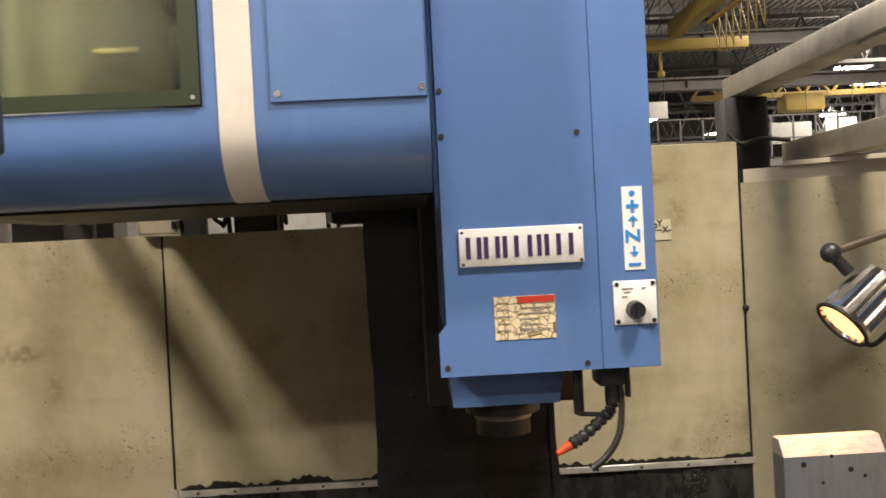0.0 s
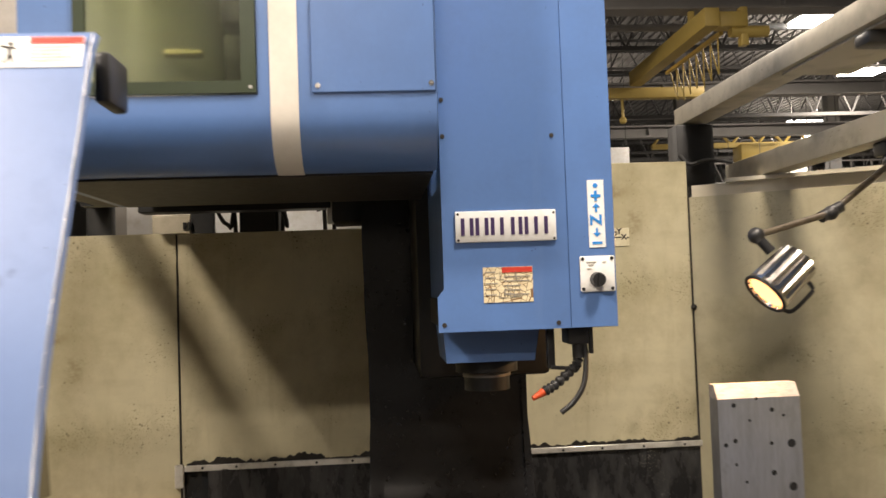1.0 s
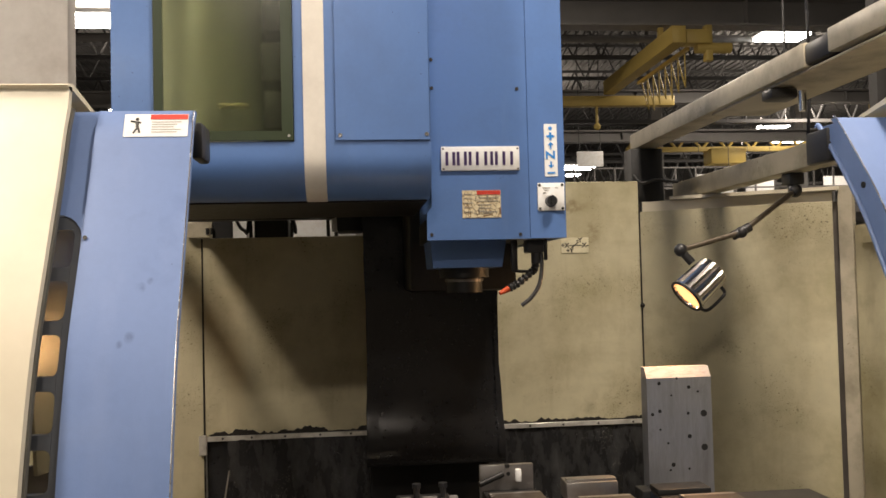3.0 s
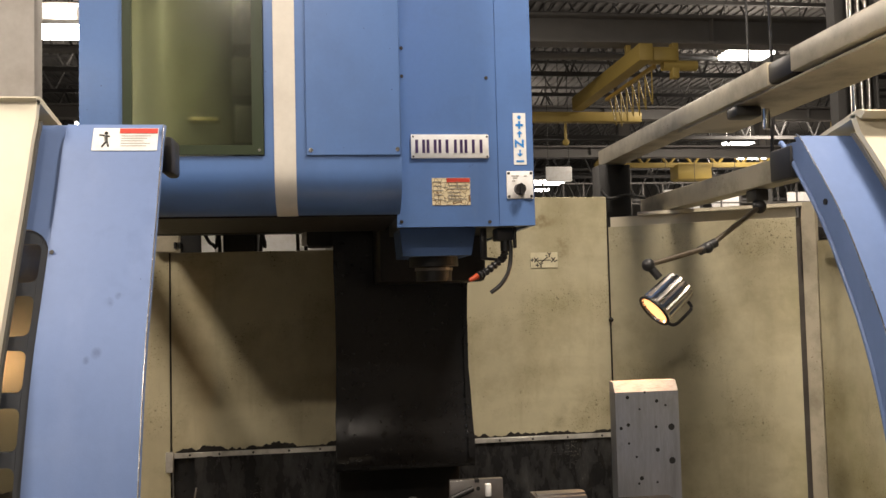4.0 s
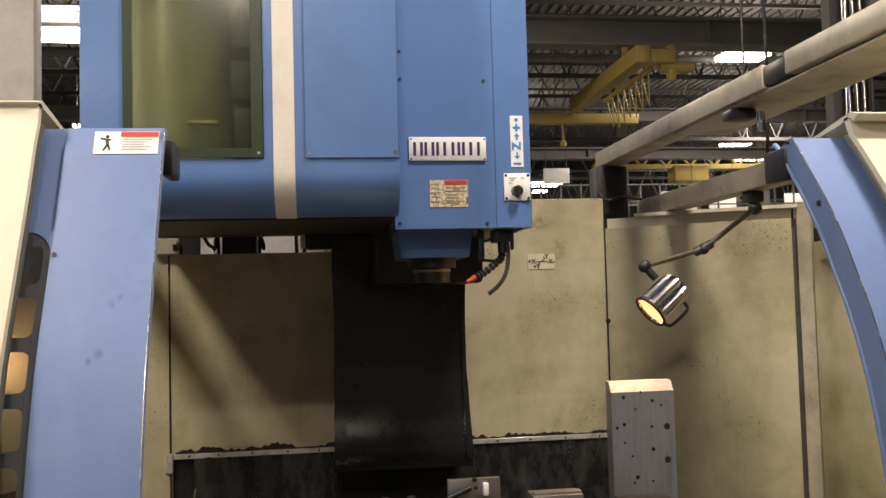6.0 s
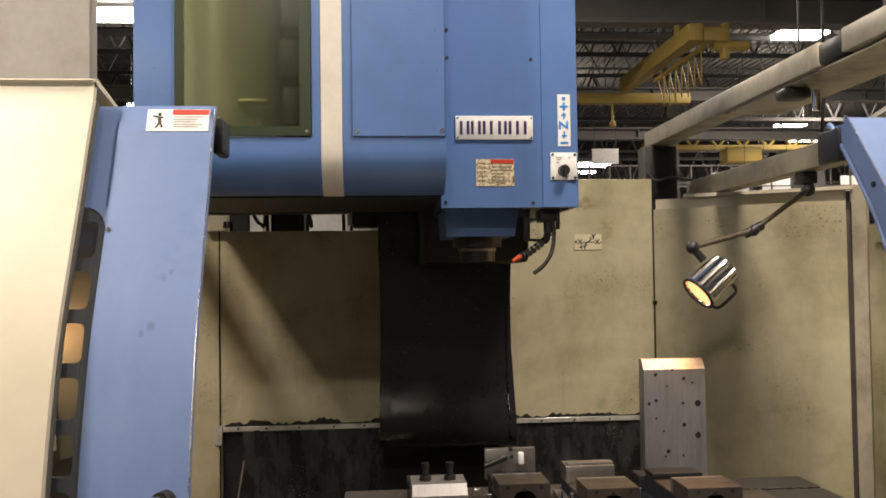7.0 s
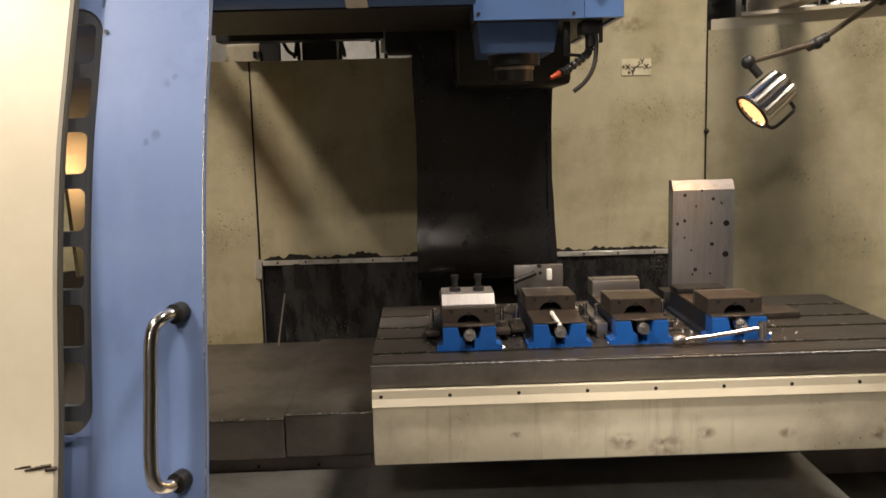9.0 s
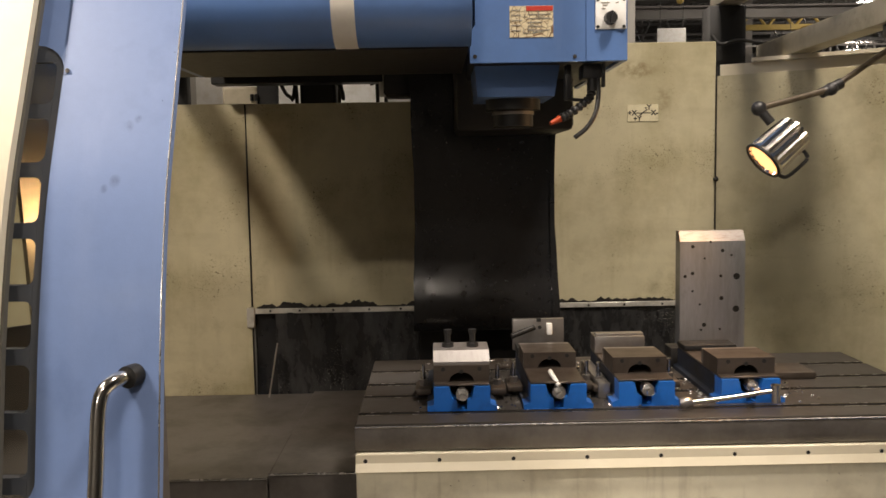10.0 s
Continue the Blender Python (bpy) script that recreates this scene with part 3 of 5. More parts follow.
def apron_sheet(x0, x1, dy):
    ap = B()
    nx, nz = 40, 14
    grid = {}
    for i in range(nx + 1):
        for k in range(nz + 1):
            x = x0 + (x1 - x0) * i / nx
            z = 1.05 - 0.48 * k / nz
            y = 3.0 + dy - 0.02 * noise.noise(Vector((x * 5, z * 3, 1))) * (k / nz) * 2 + 0.009 * noise.noise(Vector((x * 16, z * 5, 7)))
            grid[i, k] = ap.verts.new((x, y + 0.006, z))
    for i in range(nx):
        for k in range(nz):
            ap.faces.new((grid[i, k], grid[i + 1, k], grid[i + 1, k + 1], grid[i, k + 1]))
    r = bmesh.ops.extrude_face_region(ap, geom=list(ap.faces))
    bmesh.ops.translate(ap, verts=[g for g in r["geom"] if isinstance(g, bmesh.types.BMVert)], vec=(0, 0.02, 0))
    return ap


part("sheet", apron_sheet(-0.78, 0.10, -0.008), APRON, apron)
part("sheet", apron_sheet(0.102, 1.195, 0.0), APRON, apron)
part("side_flap", apron_sheet(-0.876, -0.772, 0.012), RUBBER, apron)
# hoses behind the apron's edge
hs = B()
tube(hs, [(-0.80, 2.9, 0.69), (-0.785, 2.93, 0.80), (-0.768, 2.96, 0.92)], 0.0035, 8)
solid("drain_rod", hs, STEEL, "thin steel rod leaning on the apron", "rod", (-0.80, 2.9, 0.69))

# upper cross structure behind the magazine, with the open slot below it
xb = thing("cross_rail", "greasy dark cross rail above the back slot", "rail", (-0.6, 2.9, 2.06))
part("bar", box(B(), -0.99, -0.27, 2.86, 2.96, 2.045, 2.125, 0.004, 1), GREASE, xb)
part("end_plate", box(B(), -0.285, -0.255, 2.87, 2.9, 1.985, 2.13, 0.003, 1), TRIM, xb)
each("bolt", xb, TRIM, lambda bm: rod(bm, (0, 0, 0), (0, 0, 0.011), 0.008, 8), [(x, 2.87, 2.125) for x in (-0.75, -0.62, -0.47, -0.42)])
up = B()
box(up, -0.99, -0.29, 3.10, 3.14, 2.13, 3.2)
solid("wall_panel_upper", up, GREASE, "dark upper rear guard above the slot", "wall panel", (-1.3, 3.1, 2.13), kind="structure", smooth=False)
jb = thing("junction_box", "grey electrical box behind the slot", "electrical box", (-0.93, 3.18, 1.96))
part("body", box(B(), -1.02, -0.865, 3.18, 3.30, 1.90, 2.066, 0.006), BEAM, jb)
part("lid", box(B(), -1.012, -0.873, 3.174, 3.1795, 1.985, 2.058, 0.003, 1), BEAM, jb)
for gx in (-0.885, -0.863):
    part("cable_gland", rod(B(), (gx, 3.17, 2.0), (gx, 3.17, 2.03), 0.008, 8), BLACK, jb)
mb = thing("motor_box", "black motor terminal box behind the slot", "electrical box", (-0.58, 3.2, 1.9))
part("body", box(B(), -0.668, -0.505, 3.20, 3.34, 1.88, 2.20, 0.008), GREASE, mb)
part("lid", box(B(), -0.655, -0.52, 3.195, 3.1995, 1.90, 2.09, 0.004, 1), BLACK, mb)
post = thing("slot_post", "dark steel post behind the slot", "post", (-0.81, 3.2, 0))
part("web", box(B(), -0.855, -0.775, 3.19, 3.25, 0, 2.2, 0.003, 1), GREASE, post)
part("flange", box(B(), -0.862, -0.768, 3.182, 3.1895, 0, 2.2, 0.002, 1), GREASE, post)
cb = thing("cable_bundle", "black machine cables behind the slot", "cable", (-0.5, 3.24, 1.9))
for pts in ([(-0.76, 3.17, 2.09), (-0.728, 3.16, 2.03), (-0.70, 3.17, 2.00), (-0.68, 3.19, 1.9), (-0.68, 3.2, 0.02)],
            [(-0.51, 3.18, 2.10), (-0.478, 3.17, 2.05), (-0.468, 3.17, 2.0), (-0.49, 3.19, 1.9), (-0.49, 3.2, 0.02)],
            [(-0.33, 3.17, 2.2), (-0.335, 3.16, 2.06), (-0.31, 3.17, 1.98), (-0.31, 3.2, 0.02)],
            [(-0.27, 3.16, 2.2), (-0.262, 3.15, 2.06), (-0.272, 3.16, 1.98), (-0.27, 3.2, 0.02)]):
    part("cable", tube(B(), pts, 0.0085, 8), BLACK, cb)

# column and the rolling rubber way cover
col = thing("machine_column", "dark cast machine column behind the rubber way cover", "machine column", (0.14, 3.0, 0))
part("casting", box(B(), -0.14, 0.40, 2.80, 3.7, 0, 3.3, 0.02), GREASE, col)
part("side_rail", box(B(), -0.26, -0.145, 2.75, 2.99, 1.98, 3.3, 0.01), GREASE, col)

# side frame of the enclosure
fr = thing("side_frame", "beige steel tube frame along the enclosure top", "frame", (1.3, 2.0, 2.1))
part("post", box(B(), 1.205, 1.37, 3.16, 3.28, 1.2, 2.392, 0.006), GREASE, fr, "grease-darkened post")
part("foot", box(B(), 1.371, 1.46, 3.16, 3.26, 1.2, 2.127, 0.006), GREASE, fr)
part("upper_tube", box(B(), 1.244, 1.36, 1.54, 3.29, 2.400, 2.480, 0.006), BEAM, fr)
part("upper_tube", box(B(), 1.244, 1.40, 0.2, 1.40, 2.410, 2.484, 0.006), BEAM, fr)
part("sleeve", box(B(), 1.250, 1.36, 1.39, 1.55, 2.406, 2.476, 0.012), BLACK, fr, "black rubber sleeve")
part("flange_plate", box(B(), 1.262, 1.50, 0.2, 2.30, 2.390, 2.3995, 0.003, 1), BEAM, fr)
part("lower_tube", box(B(), 1.43, 1.52, 1.25, 3.20, 2.128, 2.215, 0.006), BEAM, fr)
part("sensor", box(B(), 1.25, 1.35, 1.77, 1.85, 2.350, 2.3895, 0.012), BLACK, fr, "black limit switch")
part("sensor_plug", rod(B(), (1.345, 1.74, 2.37), (1.345, 1.74, 2.30), 0.013, 10), CHROME, fr)
cl = B()
tube(cl, [(1.19, 3.1, 2.25), (1.23, 3.09, 2.21), (1.31, 3.09, 2.225), (1.42, 3.1, 2.215)], 0.008, 8)
part("cable", cl, BLACK, fr)
part("hanging_cable", tube(B(), [(1.33, 1.82, 2.40), (1.335, 1.83, 2.9), (1.33, 1.84, 3.6)], 0.004, 6), BLACK, fr)
part("hanging_cable", tube(B(), [(1.50, 2.0, 2.2), (1.53, 2.02, 2.6), (1.50, 2.0, 3.6)], 0.007, 6), BLACK, fr)
# left counterpart of the side frame
fl = thing("side_frame", "beige steel tube frame along the enclosure top", "frame", (-1.2, 2.0, 2.1))
part("lower_tube", box(B(), -1.24, -1.14, 1.0, 3.0, 2.128, 2.215, 0.006), BEAM, fl)
part("post", box(B(), -1.24, -1.14, 3.04, 3.10, 1.2, 2.3, 0.006), GREASE, fl)
dc = thing("steel_column", "dark steel channel column beside the machine", "column", (2.93, 3.62, 0))
part("web", box(B(), 2.80, 3.06, 3.64, 3.66, 0, 7.15), TRUSS, dc, smooth=False)
for fx in (2.80, 3.045):
    part("flange", box(B(), fx, fx + 0.015, 3.58, 3.6395, 0, 7.15), TRUSS, dc, smooth=False)
cond = thing("steel_conduits", "bright steel conduits standing beside the machine", "conduit", (2.9, 3.5, 0))
for k in range(3):
    part("conduit", rod(B(), (2.85 + k * 0.06, 3.5 + 0.02 * k, 0), (2.85 + k * 0.06, 3.5 + 0.02 * k, 7.15), 0.024, 12), CHROME, cond)

# ---- tool magazine cover ----
INNER = material("glossy_pale_filler", (0.52, 0.50, 0.42), 0.20, 0.0, (0.4, 0.38, 0.28), 0.4, 4, coat=0.5)
BRASS = material("dull_brass", (0.5, 0.42, 0.22), 0.35, 0.8, (0.3, 0.22, 0.1), 0.4, 20)
mag = thing("tool_magazine", "blue painted tool magazine cover with amber window", "machine cover", (-0.4, 1.8, 2.0))
arc = [(1.43 + 0.12 * (1 - math.cos(a)), 2.12 - 0.12 * math.sin(a)) for a in [math.pi / 2 * k / 10 for k in range(11)]]


def lower_strip(x0, x1, out, top=2.16):
    """The rounded lower edge of the cover as a shell."""
    bm = B()
    pts = [(1.43 - out, top)] + [(y - out * math.cos(math.pi / 2 * k / 10), z - out * math.sin(math.pi / 2 * k / 10)) for k, (y, z) in enumerate(arc)]
    inner = [(1.46, top)] + [(y + 0.02, z + 0.02) for y, z in arc]
    return prism(bm, pts + inner[::-1], "x", x0, x1)


part("lower_edge", lower_strip(-0.847, 0.046, 0.0), BLUE, mag)
part("front_panel", box(B(), -0.847, -0.733, 1.43, 1.45, 2.16, 3.25), BLUE, mag, smooth=False)
part("front_panel", box(B(), -0.344, 0.046, 1.43, 1.45, 2.16, 3.25), BLUE, mag, smooth=False)
part("front_panel", box(B(), -0.733, -0.344, 1.43, 1.45, 2.98, 3.25), BLUE, mag, smooth=False)
part("side_panel", prism(B(), [(1.552, 1.996), (2.15, 1.996), (2.84, 2.076), (2.84, 3.25), (1.552, 3.25)], "x", -0.847, -0.827), BLUE, mag, smooth=False)
part("side_panel", box(B(), 0.03, 0.045, 1.451, 1.64, 2.13, 3.25), BLUE, mag, smooth=False)
part("rear_housing", prism(B(), [(2.10, 1.997), (2.15, 1.997), (2.84, 2.077), (2.84, 2.7), (2.10, 2.7)], "x", -0.945, -0.8475), GREASE, mag, "greasy rear housing", smooth=False)
part("rear_housing", box(B(), -0.905, -0.8475, 1.75, 2.0995, 1.997, 2.7), GREASE, mag, "greasy rear housing", smooth=False)
part("back_panel", box(B(), -0.826, 0.03, 2.82, 2.838, 2.095, 3.25), GREASE, mag, smooth=False)
# underside plate, coloured near-black and run back to y 2.84 as a light blocker
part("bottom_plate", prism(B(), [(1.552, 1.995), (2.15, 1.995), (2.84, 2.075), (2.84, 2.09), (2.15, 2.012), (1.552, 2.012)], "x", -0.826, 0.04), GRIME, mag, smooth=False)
part("stripe", lower_strip(-0.317, -0.256, 0.0025), STRIPE, mag, "off-white painted stripe")
part("stripe", box(B(), -0.317, -0.256, 1.4275, 1.43, 2.1602, 3.25), STRIPE, mag, "off-white painted stripe", smooth=False)
part("access_panel", box(B(), -0.227, 0.044, 1.425, 1.4295, 2.161, 3.2, 0.0015, 1), BLUE, mag)
screws(mag, [(-0.214, 2.176), (0.034, 2.178), (-0.214, 2.9), (0.034, 2.9)], 1.425, 0.0075, BRIGHT)
wf = B()
box(wf, -0.731, -0.706, 1.424, 1.436, 2.163, 2.98)
box(wf, -0.378, -0.346, 1.424, 1.436, 2.163, 2.98)
box(wf, -0.706, -0.378, 1.424, 1.436, 2.163, 2.190)
GASKET = material("olive_gasket", (0.022, 0.036, 0.012), 0.35, 0.0, (0.02, 0.03, 0.01), 0.4, 12)
part("window_frame", wf, GASKET, mag, "dark olive window gasket", smooth=False)
pane = part("pane", box(B(), -0.706, -0.378, 1.428, 1.433, 2.190, 2.98), AMBER, mag, "amber polycarbonate pane", smooth=False)
pane.visible_shadow = False
s = B()
screw(s, -0.358, 1.424, 2.176, 0.005)
part("window_screw", s, BRIGHT, mag)
# pale cylinder added behind the pane to grade it from bright left to dark right
part("pale_filler", rod(B(), (-0.665, 1.79, 2.02), (-0.665, 1.79, 3.2), 0.20, 64), INNER, mag, "pale glossy cylinder added to brighten the pane's left")
part("tool_pocket", box(B(), -0.445, -0.372, 1.60, 1.95, 2.225, 2.345, 0.01), GREASE, mag, "dark tool pocket")
part("tool_pocket", box(B(), -0.455, -0.366, 1.62, 1.95, 2.375, 2.50, 0.01), GREASE, mag, "dark tool pocket")
part("tool_pocket", box(B(), -0.45, -0.37, 1.61, 1.95, 2.53, 2.68, 0.01), GREASE, mag, "dark tool pocket")
part("tool_arm", box(B(), -0.575, -0.485, 1.56, 1.60, 2.286, 2.298, 0.004), BRASS, mag, "dull brass tool changer arm")

# ---- spindle head (rises early in the clip) ----
head = thing("spindle_head", "blue painted machining spindle head cover with stickers", "machine head", (0.27, 1.9, 1.97))
out = [(0.048, 1.969), (0.4935, 1.969), (0.4935, 3.9), (0.064, 3.9), (0.064, 2.075), (0.048, 2.055)]
part("front_cover", prism(B(), out, "y", 1.66, 1.68), BLUE, head, smooth=False)
part("cover_fold", box(B(), 0.376, 0.4935, 1.657, 1.66, 1.969, 3.9, 0.001, 1), BLUE, head)
part("side_cover", box(B(), 0.478, 0.4935, 1.68, 2.5, 1.969, 3.9), BLUE, head, smooth=False)
part("side_cover", box(B(), 0.064, 0.078, 1.68, 2.5, 2.0, 3.9), BLUE, head, smooth=False)
part("bottom_casting", box(B(), 0.06, 0.477, 1.69, 2.55, 1.975, 2.05, 0.004), GREASE, head)
hb = B()
prism(hb, [(0.066, 1.9745), (0.319, 1.9745), (0.303, 1.883), (0.074, 1.883)], "y", 1.78, 2.05)
part("spindle_housing", hb, BLUE, head, smooth=False)
nose = B()
rod(nose, (0.19, 1.90, 1.883), (0.19, 1.90, 1.85), 0.085, 24)
rod(nose, (0.19, 1.90, 1.85), (0.19, 1.90, 1.80), 0.062, 24)
part("spindle_nose", nose, GREASE, head)
part("spindle_ring", rod(B(), (0.19, 1.90, 1.846), (0.19, 1.90, 1.836), 0.0655, 24), WAY, head)
part("rear_casting", box(B(), 0.02, 0.43, 2.2, 2.62, 1.80, 3.6, 0.02), GREASE, head)
screws(head, [(0.345, 2.449), (0.485, 2.535), (0.072, 2.543), (0.072, 2.452), (0.062, 1.987), (0.345, 1.983), (0.48, 1.983)], 1.6595, 0.0068, PRINT)
# name plate: six dark letter-sized bars on a pale plate
npl = part("name_plate", box(B(), 0.096, 0.347, 1.653, 1.659, 2.187, 2.264, 0.003), WHITE, head, "white plate with dark purple marks")


def bar(bm, x0, x1, z0, z1, y):
    return box(bm, x0, x1, y - 0.0012, y, z0, z1)


for x0, x1 in ((0.110, 0.141), (0.146, 0.178), (0.184, 0.216), (0.234, 0.262), (0.268, 0.286), (0.292, 0.326)):
    part("logo_bar", bar(B(), x0, x0 + 0.009, 2.204, 2.247, 1.653), PURPLE, npl, smooth=False)
    if x1 - x0 > 0.02:
        part("logo_bar", bar(B(), x1 - 0.009, x1, 2.204, 2.247, 1.653), PURPLE, npl, smooth=False)
screws(npl, [(0.103, 2.257), (0.341, 2.256), (0.103, 2.193), (0.341, 2.192)], 1.654, 0.004, PRINT, "rivet")
# warning label
wl = part("warning_label", box(B(), 0.161, 0.284, 1.6585, 1.6597, 2.038, 2.125), LABEL_TAN, head, "cracked yellowed warning label", smooth=False)
part("header", bar(B(), 0.208, 0.283, 2.111, 2.124, 1.6585), RED, wl, "red header", smooth=False)
tx = B()
random.seed(2)
for k in range(5):
    bar(tx, 0.212, 0.262 + random.uniform(-0.01, 0.016), 2.100 - k * 0.011, 2.1025 - k * 0.011, 1.6585)
for k in range(5):
    bar(tx, 0.166, 0.200 - random.uniform(0, 0.012), 2.112 - k * 0.014, 2.1145 - k * 0.014, 1.6585)
for k in range(9):
    x, z = random.uniform(0.165, 0.27), random.uniform(2.042, 2.095)
    bar(tx, x, x + 0.0016, z, z + random.uniform(0.008, 0.02), 1.6583)
    bar(tx, x, x + random.uniform(0.008, 0.02), z, z + 0.0016, 1.6583)
part("print", tx, GREY_BAR, wl, smooth=False)
# axis sticker
st = part("axis_sticker", box(B(), 0.4285, 0.470, 1.6553, 1.6565, 2.166, 2.334), WHITE, head, "white sticker with blue axis marks", smooth=False)
YF = 1.6553
part("dot_mark", rod(B(), (0.449, YF, 2.320), (0.449, YF - 0.001, 2.320), 0.006, 16), PRINT_BLUE, st, smooth=False)
plus = bar(B(), 0.4365, 0.4615, 2.291, 2.298, YF)
part("plus_mark", bar(plus, 0.4455, 0.4525, 2.282, 2.307, YF - 0.0002), PRINT_BLUE, st, smooth=False)
for z0, sgn in ((2.262, 1), (2.206, -1)):
    arrow = bar(B(), 0.4465, 0.4515, z0 - 0.008, z0 + 0.008, YF)
    part("arrow_mark", prism(arrow, [(0.4395, z0 + sgn * 0.004), (0.4585, z0 + sgn * 0.004), (0.449, z0 + sgn * 0.014)], "y", YF - 0.0014, YF), PRINT_BLUE, st, smooth=False)
part("minus_mark", bar(B(), 0.4365, 0.4615, 2.174, 2.180, YF), PRINT_BLUE, st, smooth=False)
letters("Z", 0.040, PRINT_BLUE, st, Matrix.Translation((0.449, YF - 0.0008, 2.234)) @ pose(0, 0, 0, 90, 0, 0) @ pose(0, 0, 0, 0, 0, 90), 0.0012)
# control plate with its black knob
kp = part("knob_plate", box(B(), 0.402, 0.489, 1.652, 1.6565, 2.056, 2.145, 0.003), WHITE, head, "white switch plate with black knob")
kn = B()
rod(kn, (0.444, 1.652, 2.086), (0.444, 1.630, 2.086), 0.019, 22, 0.0165)
box(kn, 0.4415, 0.4465, 1.624, 1.630, 2.069, 2.103)
part("knob", kn, BLACK, kp)
screws(kp, [(0.409, 2.138), (0.482, 2.138), (0.409, 2.063), (0.482, 2.063)], 1.652, 0.0055, HOLE)
for x0, x1, z in ((0.418, 0.442, 2.128), (0.422, 0.436, 2.121), (0.459, 0.468, 2.128), (0.419, 0.430, 2.112)):
    part("print_bar", bar(B(), x0, x1, z, z + 0.0025, 1.652), GREY_BAR, kp, smooth=False)
# coolant hoses
man = B()
box(man, 0.375, 0.43, 1.70, 1.78, 1.925, 1.968, 0.006)
rod(man, (0.405, 1.72, 1.925), (0.405, 1.72, 1.89), 0.016, 12)
box(man, 0.325, 0.345, 1.72, 1.74, 1.865, 1.968, 0.003)
rod(man, (0.333, 1.72, 1.868), (0.405, 1.72, 1.862), 0.005, 8)
box(man, 0.43, 0.44, 1.70, 1.72, 1.90, 1.968, 0.003)
part("coolant_manifold", man, BLACK, head)
part("segmented_hose", tube(B(), [(0.405, 1.72, 1.90), (0.398, 1.718, 1.873), (0.371, 1.714, 1.849), (0.335, 1.703, 1.824), (0.306, 1.692, 1.811)], 0.011, 10, 12,
                            radii=lambda u: 0.0085 + 0.0055 * abs(math.sin(u * 32))), BLACK, head)
part("nozzle", tube(B(), [(0.306, 1.692, 1.811), (0.293, 1.688, 1.804), (0.277, 1.682, 1.797)], 0.01, 10, 4, radii=lambda u: 0.011 - 0.005 * u), ORANGE, head, "orange nozzle tip")
part("coolant_pipe", tube(B(), [(0.42, 1.715, 1.93), (0.421, 1.71, 1.88), (0.410, 1.70, 1.824), (0.384, 1.70, 1.783), (0.350, 1.70, 1.756)], 0.0070, 10, 8), BLACK, head)

# rolling rubber cover: a loop that follows the head at half its speed
cov = B()
prof = [(2.60, 2.45), (2.60, 2.0), (2.60, 1.6), (2.600, 1.42), (2.590, 1.32), (2.572, 1.24), (2.550, 1.17), (2.538, 1.11), (2.540, 1.075), (2.548, 1.045), (2.556, 1.036), (2.60, 1.034), (2.67, 1.02), (2.72, 1.03), (2.75, 1.07), (2.76, 1.2), (2.76, 1.5)]
fine = []
for (y0, z0), (y1, z1) in zip(prof, prof[1:]):
    n = max(1, int(math.hypot(y1 - y0, z1 - z0) / 0.022))
    fine += [(y0 + (y1 - y0) * k / n, z0 + (z1 - z0) * k / n) for k in range(n)]
fine.append(prof[-1])
NC = 44
rows_ = []
for y, z in fine:
    pinch = 0.012 * math.exp(-((z - 1.55) / 0.22) ** 2)
    left = -0.150 + pinch + 0.004 * noise.noise(Vector((3.1, 0.2, z * 9)))
    right = 0.425 - pinch + 0.003 * noise.noise(Vector((7.7, 0.4, z * 7)))
    row = []
    for k in range(NC + 1):
        x = left + (right - left) * k / NC
        dent = 0.0035 * noise.noise(Vector((x * 3, z * 6, 2))) + 0.0006 * noise.noise(Vector((x * 9, z * 26, 5))) + 0.0004 * noise.noise(Vector((x * 40, z * 60, 9)))
        row.append(cov.verts.new((x, y + dent * (1 if y < 2.62 else 0.3), z)))
    rows_.append(row)
for a, b in zip(rows_, rows_[1:]):
    for k in range(NC):
        cov.faces.new((a[k], a[k + 1], b[k + 1], b[k]))
r = bmesh.ops.extrude_face_region(cov, geom=list(cov.faces))
bmesh.ops.translate(cov, verts=[g for g in r["geom"] if isinstance(g, bmesh.types.BMVert)], vec=(0, 0.006, 0))
cover = thing("rubber_way_cover", "glossy black rubber way cover hanging in a loop", "way cover", (0.14, 2.6, 1.0))
part("sheet", cov, RUBBER, cover)
band = [(y, z) for y, z in prof if 1.05 < z < 2.2]
for ex, wide in ((-0.140, 0.040), (0.396, 0.018)):
    eb = prism(B(), [(y - 0.011, z) for y, z in band] + [(y - 0.002, z) for y, z in band[::-1]], "x", ex, ex + wide)
    part("edge_band", eb, RUBBER, cover)


# ---- table, vises and fixtures (they ride back on the saddle late in the clip) ----
TZ = 1.02
VISE_DARK = material("dark_vise_paint", (0.007, 0.012, 0.026), 0.6, 0.0, (0.012, 0.011, 0.010), 0.95, 12, 0.2, 60)
table = thing("machine_table", "slotted cast iron machine table with beige skirt", "machine table", (0.52, 1.73, 0.95))
TX0, TX1, TY0, TY1 = -0.275, 1.335, 1.355, 2.11
slots = (1.452, 1.629, 1.768, 1.94)
edges = [TY0] + [v for y in slots for v in (y - 0.011, y + 0.011)] + [TY1]
for k in range(0, len(edges), 2):
    part("table_strip", box(B(), TX0, TX1, edges[k], edges[k + 1], TZ - 0.03, TZ, 0.0025, 1), TABLE, table)
for ys in slots:
    for e_ in (ys - 0.0125, ys + 0.0125):
        part("slot_lip", box(B(), TX0 + 0.001, TX1 - 0.001, e_ - 0.0012, e_ + 0.0012, TZ - 0.0005, TZ + 0.0004), BRIGHT, table, smooth=False)
